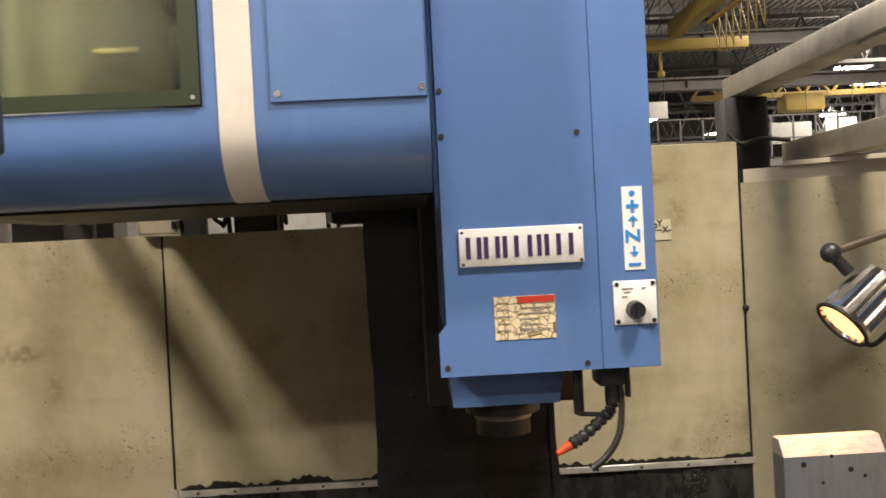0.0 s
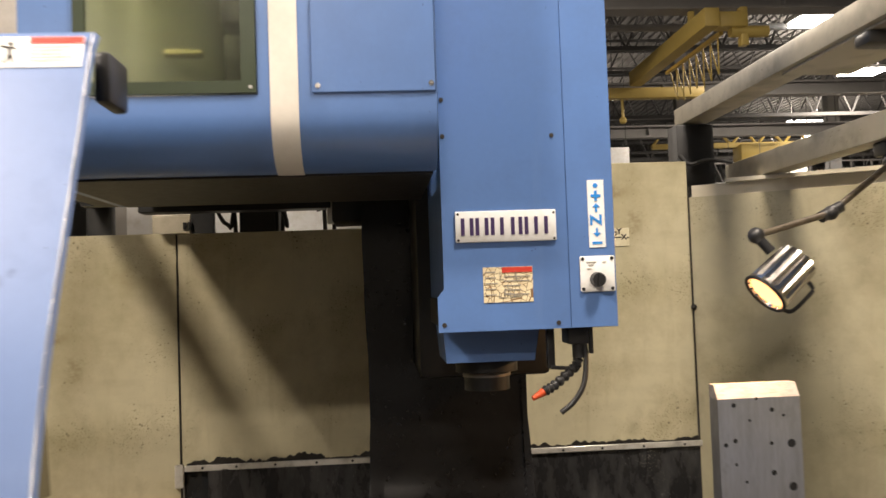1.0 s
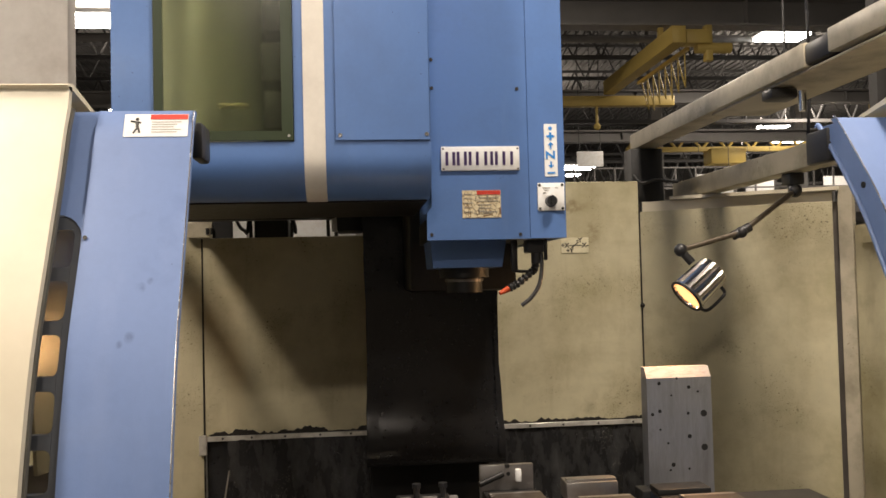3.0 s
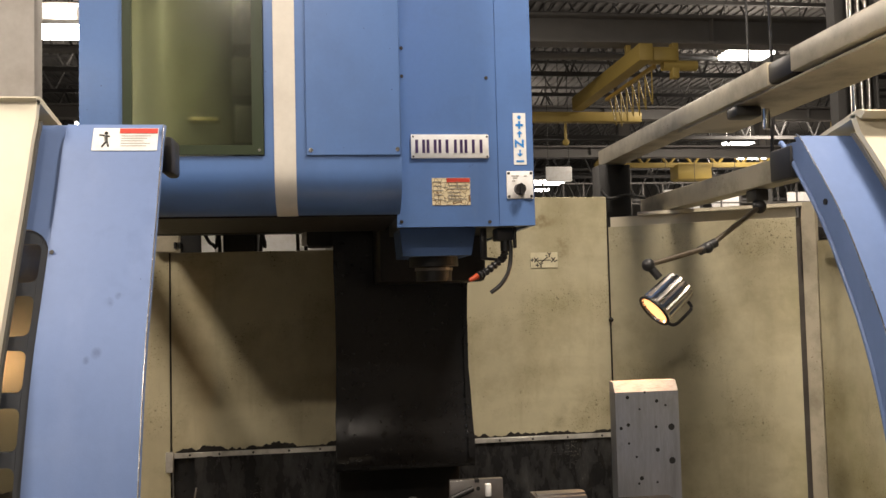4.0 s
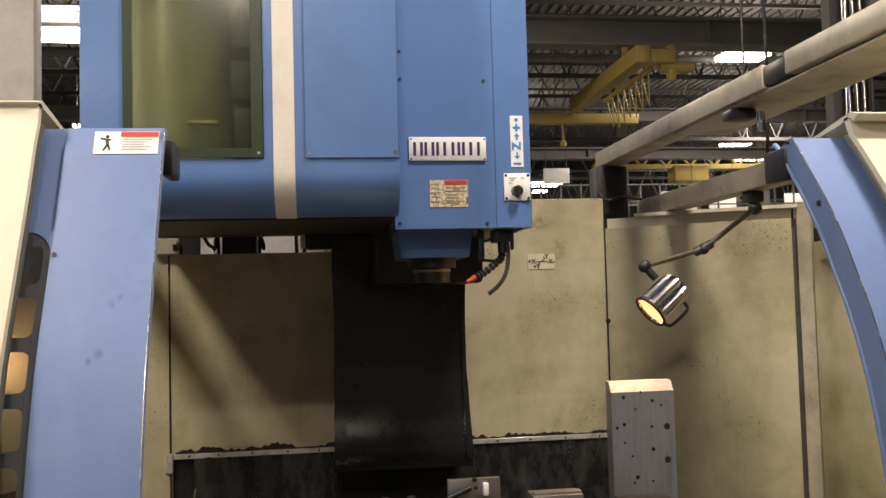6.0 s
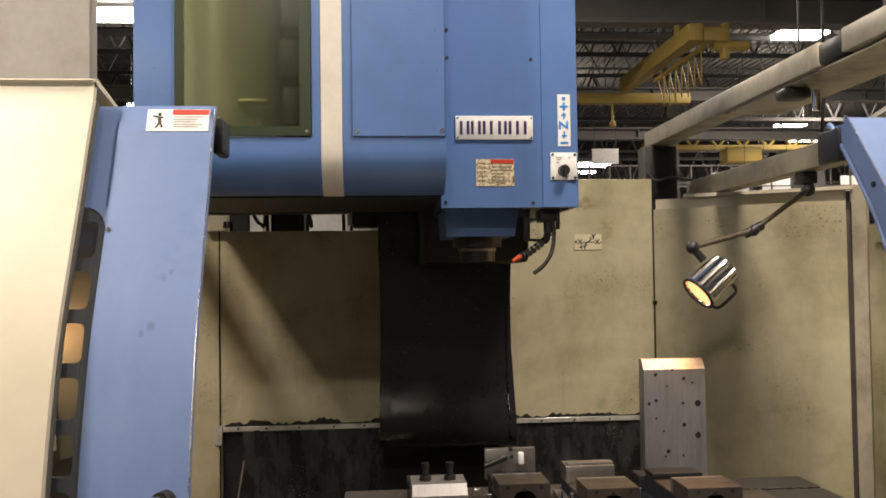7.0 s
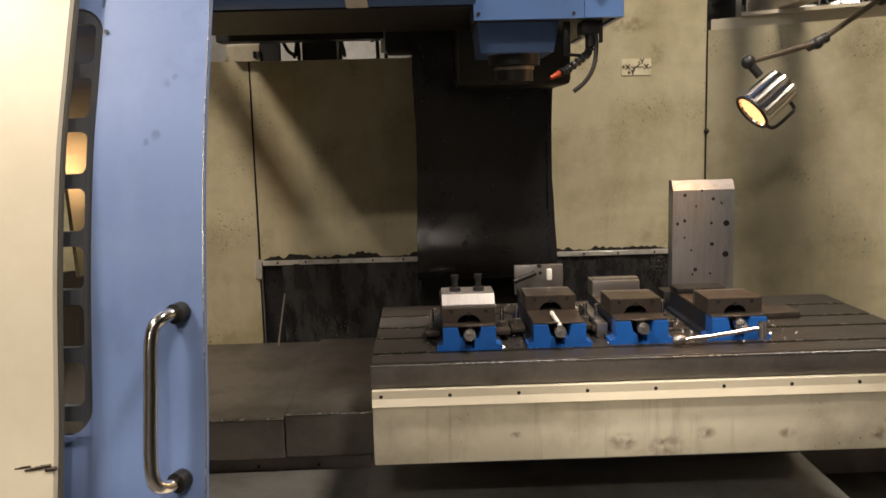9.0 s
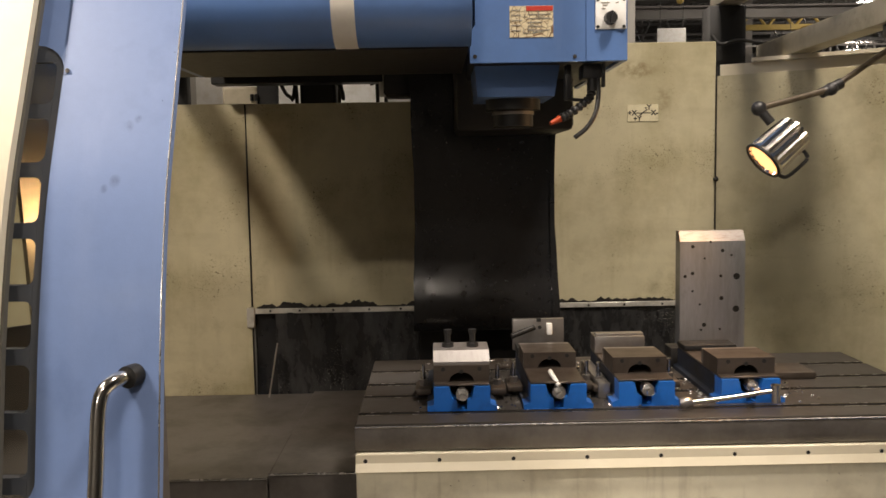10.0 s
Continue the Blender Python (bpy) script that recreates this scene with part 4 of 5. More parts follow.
part("table_body", box(B(), TX0 + 0.002, TX1 - 0.002, TY0 + 0.002, TY1 - 0.002, TZ - 0.068, TZ - 0.0305), TABLE_EDGE, table, smooth=False)
part("front_rail", box(B(), TX0 - 0.001, TX1, TY0 - 0.012, TY0 - 0.0005, TZ - 0.068, TZ - 0.004, 0.004), TABLE_EDGE, table, "bright worn front edge")
# thin bright strip that paints the highlight along the table's front edge
part("bright_edge", rod(B(), (TX0, TY0 - 0.0115, TZ - 0.0045), (TX1, TY0 - 0.0115, TZ - 0.0045), 0.0022, 6), BRIGHT, table, "bright strip painting the front edge highlight")
part("skirt", box(B(), TX0 + 0.002, TX1 + 0.05, TY0 - 0.022, TY0 + 0.01, 0.735, TZ - 0.071, 0.004), SKIRT, table, "beige painted skirt panel")
part("skirt_lip", prism(B(), [(TY0 - 0.0225, TZ - 0.072), (TY0 - 0.026, TZ - 0.072), (TY0 - 0.027, 0.926), (TY0 - 0.038, 0.906), (TY0 - 0.0225, 0.902)], "x", TX0 + 0.002, TX1 + 0.05), CREAM, table, smooth=False)
part("skirt_end", box(B(), TX0 + 0.002, TX0 + 0.02, TY0 + 0.01, TY1, 0.735, TZ - 0.071, 0.002, 1), SKIRT, table)
screws(table, [(-0.248 + k * 0.189, 0.932) for k in range(9)], TY0 - 0.026, 0.0065, HOLE)
part("saddle", box(B(), 0.0, 1.1, TY0 + 0.40, TY1 - 0.05, 0.56, TZ - 0.0685), GREASE, table, smooth=False)


def vise(x, y, jaw_y, w=0.152, bodyw=0.188, back=0.098):
    """A machine vise whose sliding jaw's front stands at jaw_y; x its middle, y its front."""
    v = thing("machine_vise", "blue painted machine vise with brown steel jaws", "vise", (x, y, TZ), "vises on the table")
    b = B()
    L = 0.43
    out = [(x - bodyw / 2, TZ), (x + bodyw / 2, TZ), (x + bodyw / 2, TZ + 0.012), (x + bodyw / 2 - 0.012, TZ + 0.016), (x + w / 2, TZ + 0.02), (x + w / 2, TZ + 0.066),
           (x + 0.034, TZ + 0.066), (x + 0.026, TZ + 0.034), (x + 0.014, TZ + 0.028), (x + 0.013, TZ + 0.004), (x - 0.013, TZ + 0.004), (x - 0.014, TZ + 0.028), (x - 0.026, TZ + 0.034), (x - 0.034, TZ + 0.066), (x - w / 2, TZ + 0.066), (x - w / 2, TZ + 0.02), (x - bodyw / 2 + 0.012, TZ + 0.016), (x - bodyw / 2, TZ + 0.012)]
    prism(b, out, "y", y, y + 0.06)
    part("base", b, VISE_BLUE, v, smooth=False)
    # behind its front 6 cm the base turns near-black
    part("rear_base", prism(B(), out, "y", y + 0.0605, y + L), VISE_DARK, v, "near-black rear of the blue base", smooth=False)
    part("way", box(B(), x - w / 2 + 0.001, x + w / 2 - 0.001, y + 0.01, y + L, TZ + 0.0665, TZ + 0.072, 0.001, 1), RUSTY, v)
    j = B()
    jl = 0.125
    pr = [(x - w / 2, TZ + 0.0725), (x - 0.034, TZ + 0.0725)]
    pr += [(x - 0.034 * math.cos(math.pi * k / 10), TZ + 0.0725 + 0.026 * math.sin(math.pi * k / 10)) for k in range(1, 10)]
    pr += [(x + 0.034, TZ + 0.0725), (x + w / 2, TZ + 0.0725), (x + w / 2, TZ + 0.117), (x - w / 2, TZ + 0.117)]
    prism(j, pr, "y", jaw_y, jaw_y + jl)
    jaw = part("sliding_jaw", j, RUSTY, v, "brown-stained steel sliding jaw", smooth=False)
    each("screw_hole", jaw, HOLE, lambda bm: rod(bm, (0, -0.0006, 0), (0, 0.004, 0), 0.0058, 12), [(x + dx, jaw_y, TZ + dz) for dx, dz in ((-0.05, 0.107), (0.0, 0.100), (0.05, 0.107))])
    part("jaw_plate", box(B(), x - w / 2, x + w / 2, jaw_y + jl + 0.0005, jaw_y + jl + 0.02, TZ + 0.074, TZ + 0.1165, 0.001, 1), STEEL, v)
    part("fixed_jaw", box(B(), x - w / 2 - 0.002, x + w / 2 + 0.002, y + L - 0.085, y + L, TZ + 0.0725, TZ + back, 0.003), GREASE if back < 0.11 else STEEL, v)
    sp = B()
    rod(sp, (x, y - 0.02, TZ + 0.048), (x, jaw_y + 0.02, TZ + 0.048), 0.012, 16)
    rod(sp, (x, y - 0.012, TZ + 0.048), (x, y + 0.01, TZ + 0.048), 0.017, 16)
    rod(sp, (x, y - 0.045, TZ + 0.048), (x, y - 0.02, TZ + 0.048), 0.010, 6)
    part("lead_screw", sp, BRIGHT, v, "oily steel lead screw")
    rng = random.Random(int(x * 100) + 7)
    for sx in (-1, 1):
        if sx == -1 and x > 0.7:
            continue
        c = B()
        cx = x + sx * (bodyw / 2 + 0.012)
        cy = y + 0.17 + rng.uniform(-0.03, 0.03)
        box(c, cx - 0.022, cx + 0.022, cy - 0.05, cy + 0.05, TZ + 0.0165, TZ + 0.034, 0.004)
        clamp = part("hold_down_clamp", c, RUSTY, v, "oily steel hold-down clamp")
        part("clamp_nut", rod(B(), (cx, cy, TZ + 0.034), (cx, cy, TZ + 0.050), 0.013, 6), STEEL, clamp)
        part("clamp_stud", rod(B(), (cx, cy, TZ + 0.03), (cx, cy, TZ + 0.092), 0.0065, 10), BRIGHT, clamp)
    return v


ALU = material("milled_aluminium", (0.33, 0.315, 0.31), 0.45, 0.6, (0.20, 0.18, 0.165), 0.4, 18, 0.1, 150, stretch=(4, 1, 1))
riders = [table]
v1 = vise(0.005, 1.462, 1.498)
sj = B()
prism(sj, [(1.512, TZ + 0.1175), (1.512, TZ + 0.124), (1.535, TZ + 0.152), (1.645, TZ + 0.152), (1.645, TZ + 0.1175)], "x", -0.071, 0.083)
part("soft_jaw", sj, ALU, v1, "bright aluminium soft jaw", smooth=False)
for bx in (-0.03, 0.04):
    bb = B()
    rod(bb, (bx, 1.585, TZ + 0.1522), (bx, 1.585, TZ + 0.164), 0.017, 14)
    rod(bb, (bx, 1.585, TZ + 0.164), (bx, 1.585, TZ + 0.196), 0.008, 12)
    rod(bb, (bx, 1.585, TZ + 0.189), (bx, 1.585, TZ + 0.201), 0.0125, 6)
    part("bolt", bb, BLACK, v1, "black clamp bolt")
v2 = vise(0.266, 1.466, 1.645)
tp = part("upright_plate", box(B(), 0.182, 0.345, 1.897, 1.917, TZ + 0.0725, TZ + 0.172, 0.002), STEEL, v2, "upright grey steel jaw plate")
nt_ = B()
box(nt_, 0.258, 0.272, 1.895, 1.919, TZ + 0.163, TZ + 0.1725)
rod(nt_, (0.268, 1.8965, TZ + 0.145), (0.268, 1.895, TZ + 0.145), 0.006, 12)
part("notch", nt_, HOLE, tp)
part("stop_block", box(B(), 0.289, 0.306, 1.880, 1.8965, TZ + 0.122, TZ + 0.160, 0.003), WHITE, v2)
part("stop_arm", rod(B(), (0.175, 1.862, TZ + 0.124), (0.25, 1.888, TZ + 0.147), 0.009, 10), GREASE, v2)
part("handle_stub", rod(B(), (0.252, 1.535, TZ + 0.088), (0.268, 1.47, TZ + 0.062), 0.0065, 10), WHITE, v2, "whitish plastic-covered rod")
v3 = vise(0.508, 1.477, 1.560, back=0.125)
part("back_plate", box(B(), 0.436, 0.585, 1.835, 1.87, TZ + 0.1255, TZ + 0.132, 0.002), STEEL, v3)
v4 = vise(0.795, 1.486, 1.526, w=0.16, back=0.09)
pk = solid("parallel_bar", box(B(), 0.392, 0.425, 1.56, 1.86, TZ + 0.0005, TZ + 0.045, 0.003), STEEL, "oily steel bar lying between the vises", "steel bar", (0.41, 1.7, TZ))
wr = thing("vise_wrench", "bright steel vise handle lying on the table edge", "wrench", (0.72, 1.47, TZ))
part("shaft", tube(B(), [(0.615, 1.432, TZ + 0.020), (0.70, 1.428, TZ + 0.030), (0.838, 1.424, TZ + 0.050)], 0.009, 12, radii=lambda u: 0.0058 + 0.0022 * (1 - u)), CHROME, wr)
part("hub", tube(B(), [(0.585, 1.434, TZ + 0.0195), (0.618, 1.432, TZ + 0.0205)], 0.015, 14, 4, radii=lambda u: 0.015 - 0.004 * abs(2 * u - 1)), STEEL, wr)
part("socket", rod(B(), (0.838, 1.424, TZ + 0.020), (0.838, 1.424, TZ + 0.066), 0.013, 12), CHROME, wr)
SAWN = material("sawn_steel", (0.40, 0.36, 0.335), 0.55, 0.35, (0.22, 0.15, 0.11), 0.6, 26, 0.15, 90, 0.25, 140, stretch=(1, 1, 4))
plate = thing("angle_plate", "tall ground steel fixture plate drilled with holes", "fixture plate", (0.86, 2.06, TZ))
part("plate", prism(B(), [(2.045, TZ), (2.045, 1.417), (2.10, 1.417), (2.10, TZ)], "x", 0.758, 0.976), PLATE, plate, smooth=False)
part("sawn_top", prism(B(), [(2.0452, 1.4172), (2.068, 1.451), (2.10, 1.451), (2.10, 1.4172)], "x", 0.7582, 0.9758), SAWN, plate, "rough sawn chamfered top", smooth=False)
for hx, hz, hr in ((0.808, 1.064, 0.0125), (0.916, 1.064, 0.0125), (0.856, 1.063, 0.006), (0.84, 1.135, 0.007), (0.83, 1.118, 0.004), (0.893, 1.12, 0.004), (0.80, 1.25, 0.004), (0.80, 1.31, 0.006),
                   (0.775, 1.30, 0.0055), (0.948, 1.298, 0.011), (0.895, 1.30, 0.005), (0.947, 1.188, 0.011), (0.898, 1.225, 0.007), (0.80, 1.40, 0.006), (0.90, 1.385, 0.006), (0.93, 1.37, 0.004), (0.825, 1.205, 0.004), (0.86, 1.415, 0.004), (0.84, 1.36, 0.0035)):
    part("bolt_hole", rod(B(), (hx, 2.0446, hz), (hx, 2.0500, hz), hr, 14), HOLE, plate)
part("rib", box(B(), 0.80, 0.92, 2.1005, 2.108, TZ, TZ + 0.2), PLATE, plate)
bp = solid("scrap_block", box(B(), 0.70, 0.745, 1.94, 2.02, TZ, TZ + 0.06, 0.003), GREASE, "dark oily steel block beside the plate", "steel block", (0.72, 1.98, TZ))
db = solid("flat_bar", box(B(), 0.955, 1.085, 1.735, 1.865, TZ + 0.0005, TZ + 0.022, 0.003), RUSTY, "dark oily flat steel bar lying on the table", "steel bar", (1.02, 1.8, TZ))
riders += [db, v1, v2, v3, v4, pk, wr, plate, bp]
# chips between the vises
ch = B()
rng = random.Random(5)
for k in range(1300):
    x, y = rng.uniform(-0.12, 1.0), rng.uniform(1.47, 2.08)
    r = rng.choice((0.0012, 0.0018, 0.0026, 0.0045))
    a = rng.uniform(0, 6.28)
    vs = [ch.verts.new((x + r * math.cos(a + t) * m_, y + r * math.sin(a + t) * m_, TZ + 0.0008 + h_)) for t, m_, h_ in ((0, 2.2, 0), (2.0, 1, 0.001), (4.0, 1, 0.0), (1.0, 0.6, 0.005))]
    for f in ((0, 1, 3), (1, 2, 3), (2, 0, 3), (0, 2, 1)):
        ch.faces.new([vs[q] for q in f])
chips = solid("metal_chips", ch, BRIGHT, "scattered bright metal chips on the table", "chips", (0.4, 1.75, TZ), kind="stuff", smooth=False)
riders.append(chips)

# ---- fixed way covers and the tray in front ----
wc = thing("way_cover", "oily brown steel telescopic way cover", "way cover", (-0.8, 2.4, 0.6))
part("cover_plate", box(B(), -2.25, -0.62, 1.92, 3.0, 0.655, 0.68, 0.003, 1), WAY, wc)
part("cover_plate", box(B(), -0.617, -0.31, 1.935, 3.0, 0.668, 0.69, 0.003, 1), WAY, wc)
part("front_lip", box(B(), -2.25, -0.62, 1.905, 1.92, 0.54, 0.683, 0.003, 1), WAY, wc)
part("front_lip", box(B(), -0.617, -0.31, 1.915, 1.934, 0.54, 0.693, 0.003, 1), WAY, wc)
part("bright_edge", rod(B(), (-2.25, 1.9055, 0.6825), (-0.62, 1.9055, 0.6825), 0.0034, 6), BRIGHT, wc, "bright worn edge")
part("bright_edge", rod(B(), (-0.617, 1.9155, 0.6925), (-0.31, 1.9155, 0.6925), 0.0034, 6), BRIGHT, wc, "bright worn edge")
tray = thing("chip_tray", "dark oily sheet metal chip tray", "tray", (0.2, 1.3, 0.4))
tb = B()
pts = [(1.93, 0.485), (1.5, 0.46), (1.2, 0.43), (0.9, 0.44), (0.76, 0.48), (0.76, 0.46), (0.9, 0.42), (1.2, 0.41), (1.5, 0.44), (1.93, 0.465)]
prism(tb, pts, "x", -2.25, 1.05)
part("pan", tb, TRAY, tray)
sheet = B()
cols = []
for k in range(25):
    x = -0.32 + 1.45 * k / 24
    yf = 1.512 - 0.10 * max(0.0, (x - 0.55) / 0.65) ** 2
    cols.append([sheet.verts.new(p) for p in ((x, 1.93, 0.545), (x, 1.72, 0.536), (x, yf + 0.02, 0.532), (x, yf, 0.526), (x, yf, 0.475), (x, yf + 0.012, 0.475), (x, 1.93, 0.52))])
for a, b in zip(cols, cols[1:]):
    for q in range(7):
        sheet.faces.new((a[q], a[(q + 1) % 7], b[(q + 1) % 7], b[q]))
sheet.faces.new(cols[0])
sheet.faces.new(cols[-1][::-1])
part("cover_sheet", sheet, TRAY, tray, "grey bent sheet over the tray")
# the sheet's lower edge highlight, put in as a bright strip
part("bright_edge", tube(B(), [(-0.32 + 1.45 * k / 12, 1.510 - 0.10 * max(0.0, (1.45 * k / 12 - 0.87) / 0.65) ** 2, 0.474) for k in range(13)], 0.003, 6, 1), BRIGHT, tray, "bright strip painting the lower edge highlight")
part("rear_step", box(B(), -2.25, 2.1, 1.94, 1.97, 0.40, 0.56, 0.003), WAY, tray)
screws(tray, [(-0.72 + k * 0.21, 0.50) for k in range(8)], 1.938, 0.007, HOLE)
solid("machine_bed", box(B(), -2.2, 2.05, 0.78, 2.95, 0.0, 0.40), GREASE, "dark cast machine bed under the table", "machine bed", (0.45, 2.4, 0), smooth=False)
solid("front_sill", box(B(), -2.3, 2.2, 0.42, 0.75, 0.0, 0.55, 0.02), CREAM, "beige front sill of the enclosure", "sill", (0, 0.55, 0), kind="structure")

# ---- doors ----
PROF = [(0.94, 2.152), (0.918, 2.13), (0.856, 1.98), (0.776, 1.80), (0.70, 1.62), (0.640, 1.40), (0.592, 1.14), (0.554, 0.98), (0.54, 0.80), (0.53, 0.56)]


def smooth_line(pts, n=5):
    out_ = []
    ext = [pts[0]] + list(pts) + [pts[-1]]
    for i in range(1, len(ext) - 2):
        p0, p1, p2, p3 = [np.array(p) for p in ext[i - 1:i + 3]]
        for k in range(n):
            t = k / n
            out_.append(tuple(0.5 * (2 * p1 + (p2 - p0) * t + (2 * p0 - 5 * p1 + 4 * p2 - p3) * t * t + (3 * p1 - p0 - 3 * p2 + p3) * t ** 3)))
    out_.append(tuple(pts[-1]))
    return out_


LINE = smooth_line(PROF)


def line_y(z, back=0.0):
    zs = [p[1] for p in LINE][::-1]
    ys = [p[0] for p in LINE][::-1]
    return float(np.interp(z, zs, ys)) + back


def skin(bm, x0, x1, z0, z1, thick, back=0.0, n=36):
    """A curved sheet that follows the doors' profile."""
    zs = [z0 + (z1 - z0) * k / n for k in range(n + 1)]
    front = [(line_y(z, back), z) for z in zs]
    rear = [(line_y(z, back) + thick, z) for z in zs]
    return prism(bm, front + rear[::-1], "x", x0, x1)


WINDOW_GRID = material("slate_window_grid", (0.045, 0.052, 0.066), 0.45, 0.0, (0.09, 0.085, 0.08), 0.5, 14)


def door(side, x_in):
    """side: -1 the left door, +1 the right; x_in: its inner edge."""
    WX, WT, WB = 0.208, 1.912, 1.11
    def X(a, b):
        p, q = x_in + side * a, x_in + side * b
        return min(p, q), max(p, q)
    d = thing("sliding_door", "blue painted curved sliding door with handle, pushed open", "sliding door", (x_in + side * 0.3, 0.8, 0.5), "enclosure doors")
    def fillet(xa, za, sx, sz, r0, front, back):
        """A rounded corner piece at an opening's corner (xa, za)."""
        c = B()
        ring = [(0, 0)] + [(r0 - r0 * math.cos(math.pi / 2 * k / 6), r0 - r0 * math.sin(math.pi / 2 * k / 6)) for k in range(7)]
        fa = [c.verts.new((xa + sx * a, line_y(za + sz * b) + front, za + sz * b)) for a, b in ring]
        ba = [c.verts.new((xa + sx * a, line_y(za + sz * b) + back, za + sz * b)) for a, b in ring]
        c.faces.new(fa)
        c.faces.new(ba[::-1])
        for k in range(len(ring)):
            q = (k + 1) % len(ring)
            c.faces.new((fa[k], fa[q], ba[q], ba[k]))
        return c
    part("stile", skin(B(), *X(0, WX), 0.56, 2.152, 0.022), BLUE_DOOR, d)
    part("top_rail", skin(B(), *X(WX, 0.75), WT, 2.152, 0.014, 0.008), BLUE_DOOR, d)
    part("bottom_rail", skin(B(), *X(WX, 0.75), 0.56, WB, 0.014, 0.008), BLUE_DOOR, d)
    part("bright_edge", tube(B(), [(x_in + side * 0.001, y_ + 0.001, z_) for y_, z_ in LINE[2:]], 0.0016, 6, 1), BRIGHT, d, "bright worn edge")
    if side > 0:
        part("return_flange", skin(B(), *X(0.0004, 0.007), 0.56, 2.14, 0.052, 0.0222), BLUE_DOOR, d)
        part("rolled_lip", tube(B(), [(x_in + 0.003, y_ + 0.079, z_ - 0.010) for y_, z_ in LINE[1:]], 0.0065, 10, 1), BLUE_DOOR, d, "rolled bright lip")
    else:
        for cz, sg in ((WT, -1), (WB, 1)):
            part("window_corner", fillet(x_in - WX, cz, -1, sg, 0.055, 0.0020, 0.0043), BLUE_DOOR, d)
        part("window_reveal", skin(B(), *X(WX - 0.014, WX - 0.004), WB - 0.01, WT + 0.01, 0.06, 0.0225), BLUE_DOOR, d)
        part("window_reveal", skin(B(), *X(WX - 0.004, 0.75), WT + 0.002, WT + 0.012, 0.06, 0.0225, 2), BLUE_DOOR, d)
        gl = part("pane", skin(B(), *X(WX - 0.003, 0.75), WB - 0.008, WT + 0.001, 0.005, 0.030), CLEAR, d, "dull safety pane")
        gl.visible_shadow = False
        part("window_stile", skin(B(), *X(WX + 0.001, WX + 0.015), WB, WT, 0.018, 0.0045), WINDOW_GRID, d)
        for k in range(8):
            z = 1.893 - k * 0.106
            part("window_bar", skin(B(), *X(WX + 0.0155, 0.75), z - 0.0135, z + 0.0135, 0.018, 0.0045, 4), WINDOW_GRID, d, "slate cross bar")
            part("bar_fillet", fillet(x_in - WX - 0.0153, z - 0.0137, -1, -1, 0.014, 0.0047, 0.0220), WINDOW_GRID, d)
            if k:
                part("bar_fillet", fillet(x_in - WX - 0.0153, z + 0.0137, -1, 1, 0.014, 0.0047, 0.0220), WINDOW_GRID, d)
        ip = slab(B(), (-0.882, 0.90), (-0.750, 1.265), 1.36, 1.93, -0.01)
        for v in ip.verts:  # the panel leans back a little
            v.co += Vector((-0.94, 0.34, 0)) * (v.co.z - 1.6) * 0.058
        # dark backing, added so the lower openings look onto a shaded interior
        part("dark_backing", slab(B(), (-1.05, 0.98), (-0.745, 1.30), 0.62, 1.345, -0.01), WAY, d, "dark backing added behind the lower openings", smooth=False)
        part("inner_panel", ip, GLOSS_BEIGE, d, "glossy beige inner panel", smooth=False)
    bk = B()
    box(bk, *X(-0.008, 0.02), 0.985, 1.09, 2.05, 2.135, 0.008)
    part("end_cap", bk, BLACK, d, "black plastic end cap")
    if side < 0:
        hd = B()
        hx = x_in - 0.075
        tube(hd, [(hx + 0.035, line_y(1.332) + 0.005, 1.332), (hx + 0.012, line_y(1.332) - 0.045, 1.330), (hx - 0.004, line_y(1.332) - 0.064, 1.302), (hx - 0.006, line_y(1.2) - 0.064, 1.2),
                  (hx - 0.004, line_y(1.06) - 0.064, 1.068), (hx + 0.012, line_y(1.034) - 0.045, 1.034), (hx + 0.035, line_y(1.032) + 0.005, 1.032)], 0.0125, 14, 6)
        part("handle", hd, CHROME, d, "chrome bar handle")
        for z in (1.332, 1.032):
            part("handle_foot", rod(B(), (hx + 0.034, line_y(z) + 0.002, z), (hx + 0.026, line_y(z) - 0.022, z), 0.019, 16), GREASE, d)
        # warning label near the top
        lw = B()
        n0, n1 = 0.010, 0.148
        zs = [2.087 + 0.054 * k / 4 for k in range(5)]
        prism(lw, [(line_y(z) - 0.0015, z) for z in zs] + [(line_y(z) + 0.001, z) for z in zs[::-1]], "x", x_in - n1, x_in - n0)
        lab = part("warning_label", lw, WHITE, d, "white warning label with red header", smooth=False)
        rd = B()
        zs = [2.128, 2.140]
        prism(rd, [(line_y(z) - 0.0026, z) for z in zs] + [(line_y(z) - 0.001, z) for z in zs[::-1]], "x", x_in - 0.092, x_in - n0 - 0.001)
        part("header", rd, RED, lab, smooth=False)
        tx_ = B()
        for k in range(5):
            zs = [2.121 - k * 0.006, 2.1225 - k * 0.006]
            prism(tx_, [(line_y(z) - 0.0024, z) for z in zs] + [(line_y(z) - 0.001, z) for z in zs[::-1]], "x", x_in - 0.088, x_in - 0.025 - 0.008 * (k % 3))
        part("print", tx_, GREY_BAR, lab, smooth=False)
        pc = B()
        for a0, z0, a1, z1, w_ in ((0.134, 2.124, 0.112, 2.120, 0.003), (0.121, 2.122, 0.118, 2.106, 0.005), (0.119, 2.108, 0.127, 2.095, 0.003), (0.117, 2.108, 0.113, 2.096, 0.003)):
            rod(pc, (x_in - a0, line_y(z0) - 0.0016, z0), (x_in - a1, line_y(z1) - 0.0016, z1), w_ * 0.7, 6)
        ball(pc, (x_in - 0.120, line_y(2.128) - 0.001, 2.128), 0.0042, 8)
        part("pictogram", pc, PRINT, lab)
        ks = B()
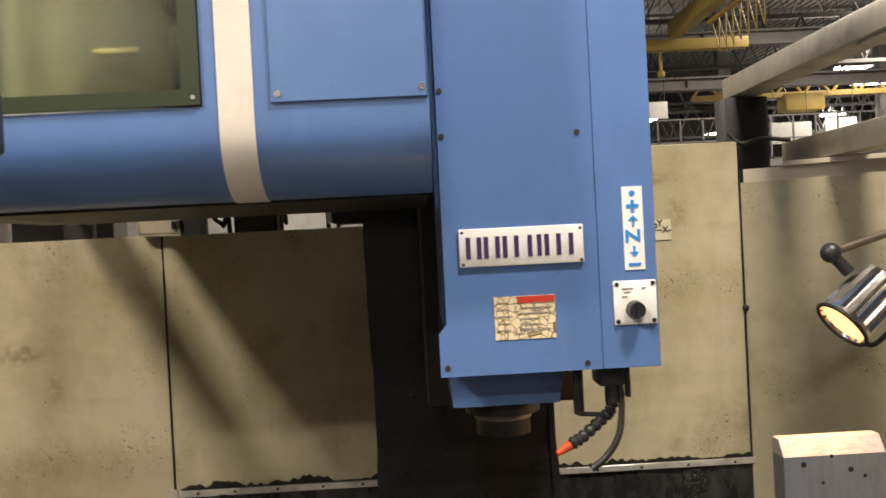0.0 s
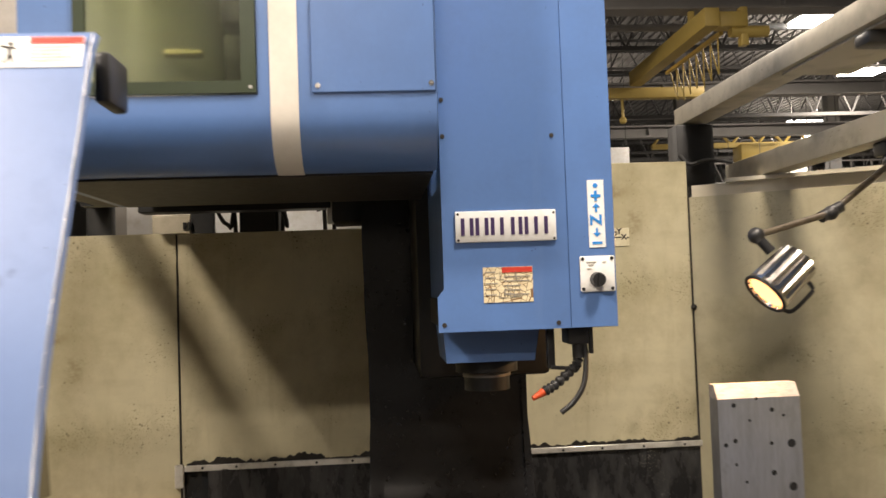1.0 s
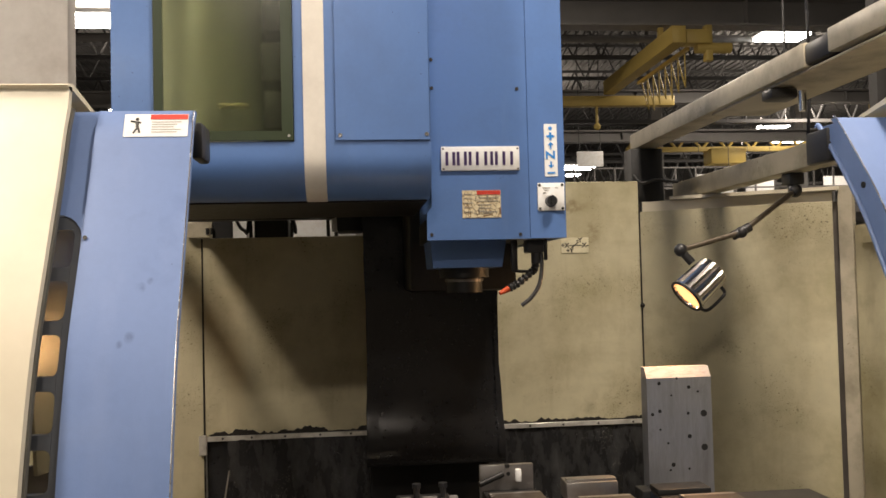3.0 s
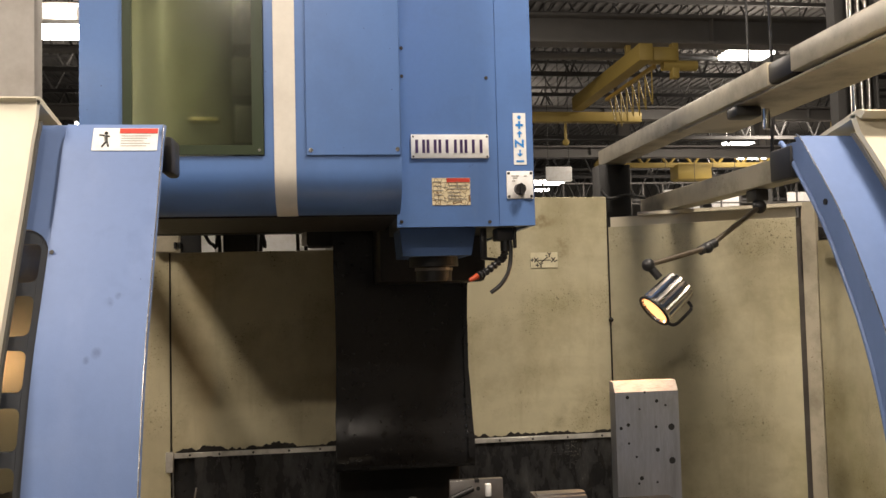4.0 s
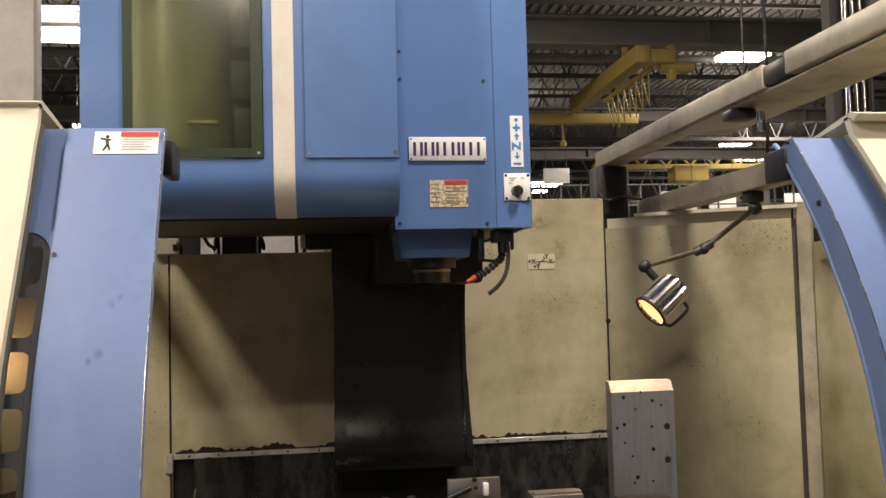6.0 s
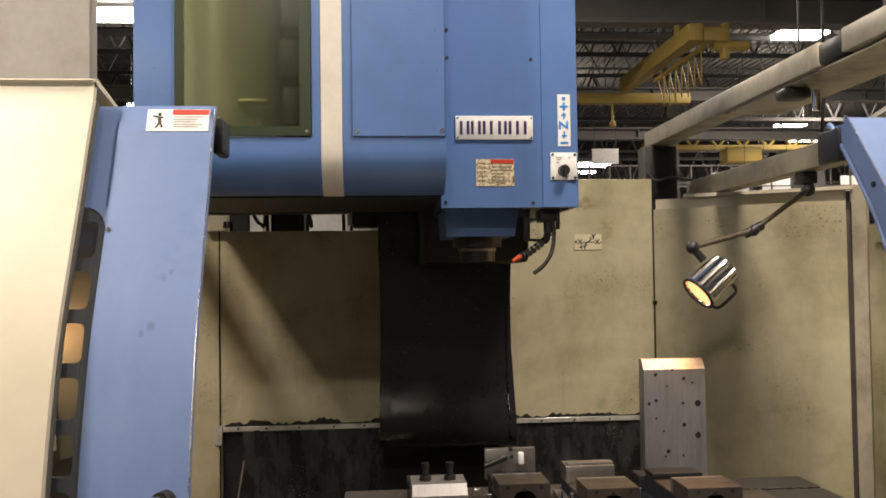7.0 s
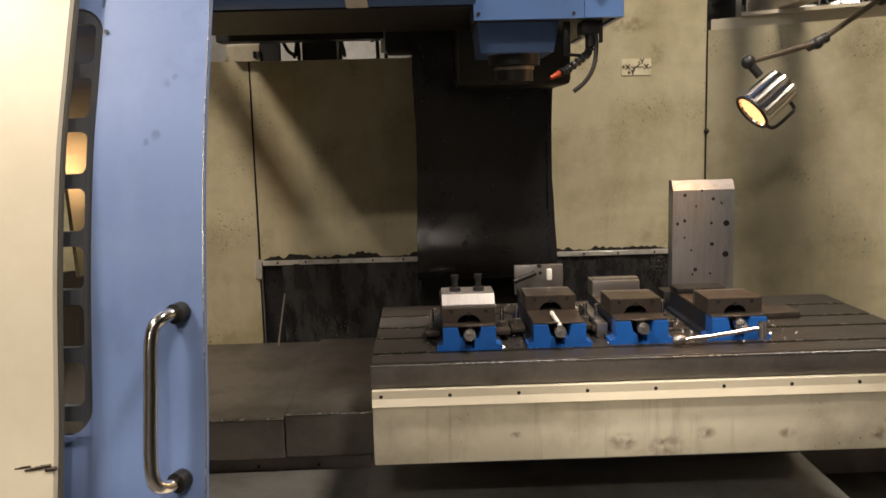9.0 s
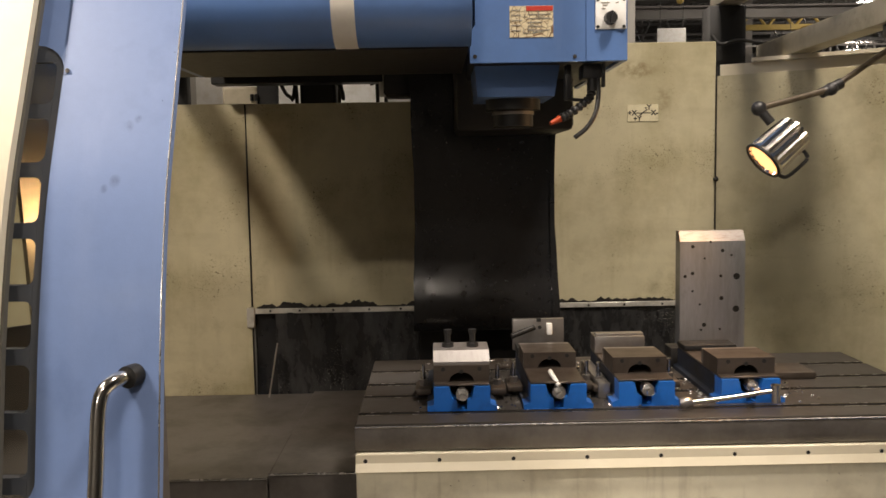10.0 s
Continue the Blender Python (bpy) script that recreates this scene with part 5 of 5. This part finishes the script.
        rod(ks, (x_in - 0.2, line_y(1.862), 1.862), (x_in - 0.2, line_y(1.862) - 0.005, 1.862), 0.0045, 10)
        part("screw", ks, BRIGHT, d)
    else:
        ks = B()
        rod(ks, (x_in - 0.003, line_y(1.975) + 0.035, 1.975), (x_in + 0.003, line_y(1.975) + 0.035, 1.975), 0.0075, 12)
        part("screw", ks, HOLE, d)
    return d


def front_guard(side, x_in):
    """The cream curved front guard into which a door slides."""
    x1 = x_in + side * 2.2
    g = thing("front_guard", "cream painted curved front guard with scuffed paint", "machine guard", (x_in, 0.7, 0.0), "front guards")
    a, b = min(x_in, x1), max(x_in, x1)
    part("shell", skin(B(), a, b, 0.50, 2.195, 0.02, -0.062), CREAM, g)
    top = B()
    prism(top, [(0.868, 2.195), (0.90, 2.205), (1.10, 2.165), (1.10, 2.155), (0.90, 2.190), (0.888, 2.180)], "x", a, b)
    part("top_cap", top, CREAM, g)
    part("edge_gasket", skin(B(), x_in - 0.006 if side < 0 else x_in - 0.004, x_in + 0.004 if side < 0 else x_in + 0.006, 0.52, 2.15, 0.014, -0.040), HOSE, g)
    if side < 0:
        sc_ = B()
        for k in range(7):
            z = 1.078 + 0.0016 * ((k * 3) % 4)
            x = x_in - 0.004 - 0.009 * k
            rod(sc_, (x + 0.009, line_y(z) - 0.0615, z + 0.001), (x - 0.010, line_y(z) - 0.0615, z - 0.001), 0.0042 - 0.0004 * k, 6)
        part("scratch", sc_, RUSTY, g, "chipped rusty scratch")
    return g


door(-1, -0.53)
front_guard(-1, -0.783)
# the right door and its guard lean out a little more
LINE = smooth_line([(0.970, 2.152), (0.945, 2.142), (0.800, 1.955), (0.718, 1.812), (0.654, 1.681), (0.600, 1.52), (0.560, 1.32), (0.532, 1.12), (0.516, 0.82), (0.510, 0.56)])
right_door = door(1, 1.0)
right_door.location.z -= 0.022


right_guard = front_guard(1, 1.105)
right_guard.location.z -= 0.026
right_guard.location.y -= 0.030

# ---- work lamp on its jointed arm ----
ARM = material("oily_bronze_arm", (0.20, 0.165, 0.125), 0.38, 0.7, (0.06, 0.05, 0.04), 0.6, 30)
LENS_RING = material("browned_reflector", (0.42, 0.16, 0.05), 0.3, 0.6, (0.12, 0.05, 0.02), 0.8, 60)
lamp = thing("work_lamp", "lit halogen work lamp with ribbed metal shade on a jointed arm", "work lamp", (1.475, 2.09, 2.12))
part("mount", box(B(), 1.448, 1.506, 2.04, 2.11, 2.082, 2.1275, 0.006), BLACK, lamp)
J0, J1, J2 = Vector((1.476, 2.06, 2.06)), Vector((1.174, 1.875, 1.898)), Vector((0.927, 1.813, 1.838))
part("knuckle", ball(rod(B(), (1.476, 2.07, 2.09), (1.476, 2.06, 2.05), 0.022, 14), J0, 0.026), BLACK, lamp)
part("arm", rod(B(), J0, J1, 0.0095, 12), ARM, lamp)
part("knuckle", rod(ball(B(), J1, 0.021), J1 + Vector((-0.03, 0, -0.012)), J1 + Vector((0.035, 0.01, 0.018)), 0.017, 12), BLACK, lamp)
part("arm", rod(B(), J1, J2, 0.0095, 12), ARM, lamp)
kk = ball(B(), J2, 0.023)
rod(kk, J2, J2 + Vector((0.035, -0.01, -0.045)), 0.014, 12)
part("knuckle", kk, BLACK, lamp)
FACE, REAR = Vector((0.944, 1.795, 1.688)), Vector((1.042, 1.808, 1.770))
ax = (FACE - REAR).normalized()
shade = B()
ring_p = []
u_ = ax.orthogonal().normalized()
w_ = ax.cross(u_)
NF = 15  # broad flutes round the shade
NR = NF * 4
for d_, rr in ((0.0, 0.044), (0.004, 0.055), (0.03, 0.058), (0.09, 0.060), (0.128, 0.061), (0.1285, 0.0635), (0.142, 0.0635), (0.142, 0.057), (0.11, 0.05)):
    ring = []
    for k in range(NR):
        a = 2 * math.pi * (k // 4 + (0.06, 0.36, 0.70, 0.94)[k % 4]) / NF
        r3 = rr * (0.89 if k % 4 in (0, 3) and 0.003 < d_ < 0.1282 else 1.0)
        ring.append(shade.verts.new(REAR + ax * d_ + (u_ * math.cos(a) + w_ * math.sin(a)) * r3))
    ring_p.append(ring)
for a, b in zip(ring_p, ring_p[1:]):
    for k in range(NR):
        shade.faces.new((a[k], a[(k + 1) % NR], b[(k + 1) % NR], b[k]))
shade.faces.new(ring_p[0][::-1])
part("shade", shade, CHROME, lamp, "ribbed bright metal shade", smooth=False)
part("lens", rod(B(), REAR + ax * 0.1285, REAR + ax * 0.1325, 0.0515, 32), BULB_GLOW, lamp, "glowing halogen lens")
rim = [REAR + ax * 0.1405 + (u_ * math.cos(a) + w_ * math.sin(a)) * 0.0605 for a in [2 * math.pi * k / 30 for k in range(31)]]
part("rim", tube(B(), rim, 0.0048, 8, 2), GREASE, lamp, "dark scorched rim")
part("lens_ring", rod(B(), REAR + ax * 0.123, REAR + ax * 0.128, 0.0535, 32), LENS_RING, lamp, "heat-browned reflector ring")
hn = B()
side_ = (Vector((1, 0.2, -0.6)) - ax * Vector((1, 0.2, -0.6)).dot(ax)).normalized()
tube(hn, [REAR + ax * 0.02 + side_ * 0.058, REAR + ax * 0.022 + side_ * 0.088, REAR + ax * 0.05 + side_ * 0.094, REAR + ax * 0.11 + side_ * 0.090, REAR + ax * 0.13 + side_ * 0.062], 0.006, 8)
part("handle", hn, BLACK, lamp)

# axis sign on the back panel
SIGN = material("yellowed_sign", (0.72, 0.66, 0.46), 0.45, 0.0, (0.4, 0.33, 0.18), 0.4, 25)
sg = thing("axis_sign", "small yellowed sign with axis arrows on the panel", "sign", (0.86, 3.0, 1.87))
part("plate", box(B(), 0.795, 0.930, 3.001, 3.0045, 1.868, 1.942, 0.001, 1), SIGN, sg)
ar = B()
bar(ar, 0.832, 0.898, 1.9030, 1.9070, 3.001)
rod(ar, (0.846, 3.0005, 1.893), (0.880, 3.0005, 1.920), 0.0026, 6)
part("arrow", ar, PRINT, sg)
for text, x, z in (("+X", 0.815, 1.905), ("X-", 0.913, 1.905), ("-Y", 0.884, 1.929), ("+Y", 0.838, 1.880)):
    letters(text, 0.030, PRINT, sg, Matrix.Translation((x, 3.0004, z)) @ pose(0, 0, 0, 90, 0, 0), 0.0012)


# ---- what moves ----
HEAD_Z = [(0, -0.335), (0.5, -0.345), (1.0, -0.352), (1.5, -0.349), (2.0, -0.306), (2.5, -0.204), (3.0, -0.088), (3.4, -0.018), (3.8, 0.0), (4.2, 0.0), (5.0, 0.0), (7.0, 0.0), (10.0, 0.0)]
TABLE_Y = [(0, -0.332), (2.5, -0.332), (4.0, -0.332), (5.0, -0.332), (5.8, -0.326), (6.5, -0.286), (7.0, -0.192), (7.5, -0.186), (8.0, -0.178), (8.5, -0.034), (9.0, -0.003), (9.5, 0.002), (10.0, 0.0)]


def motions():
    def along(ob, rows):
        base = ob.matrix_basis.copy()
        walk(ob, [(t, Matrix.Translation(v) @ base) for t, v in rows])
    along(head, [(t, (0, 0, z)) for t, z in HEAD_Z])
    along(cover, [(t, (0, 0, z / 2)) for t, z in HEAD_Z])
    for ob in riders:
        along(ob, [(t, (0, y, 0)) for t, y in TABLE_Y])


motions()
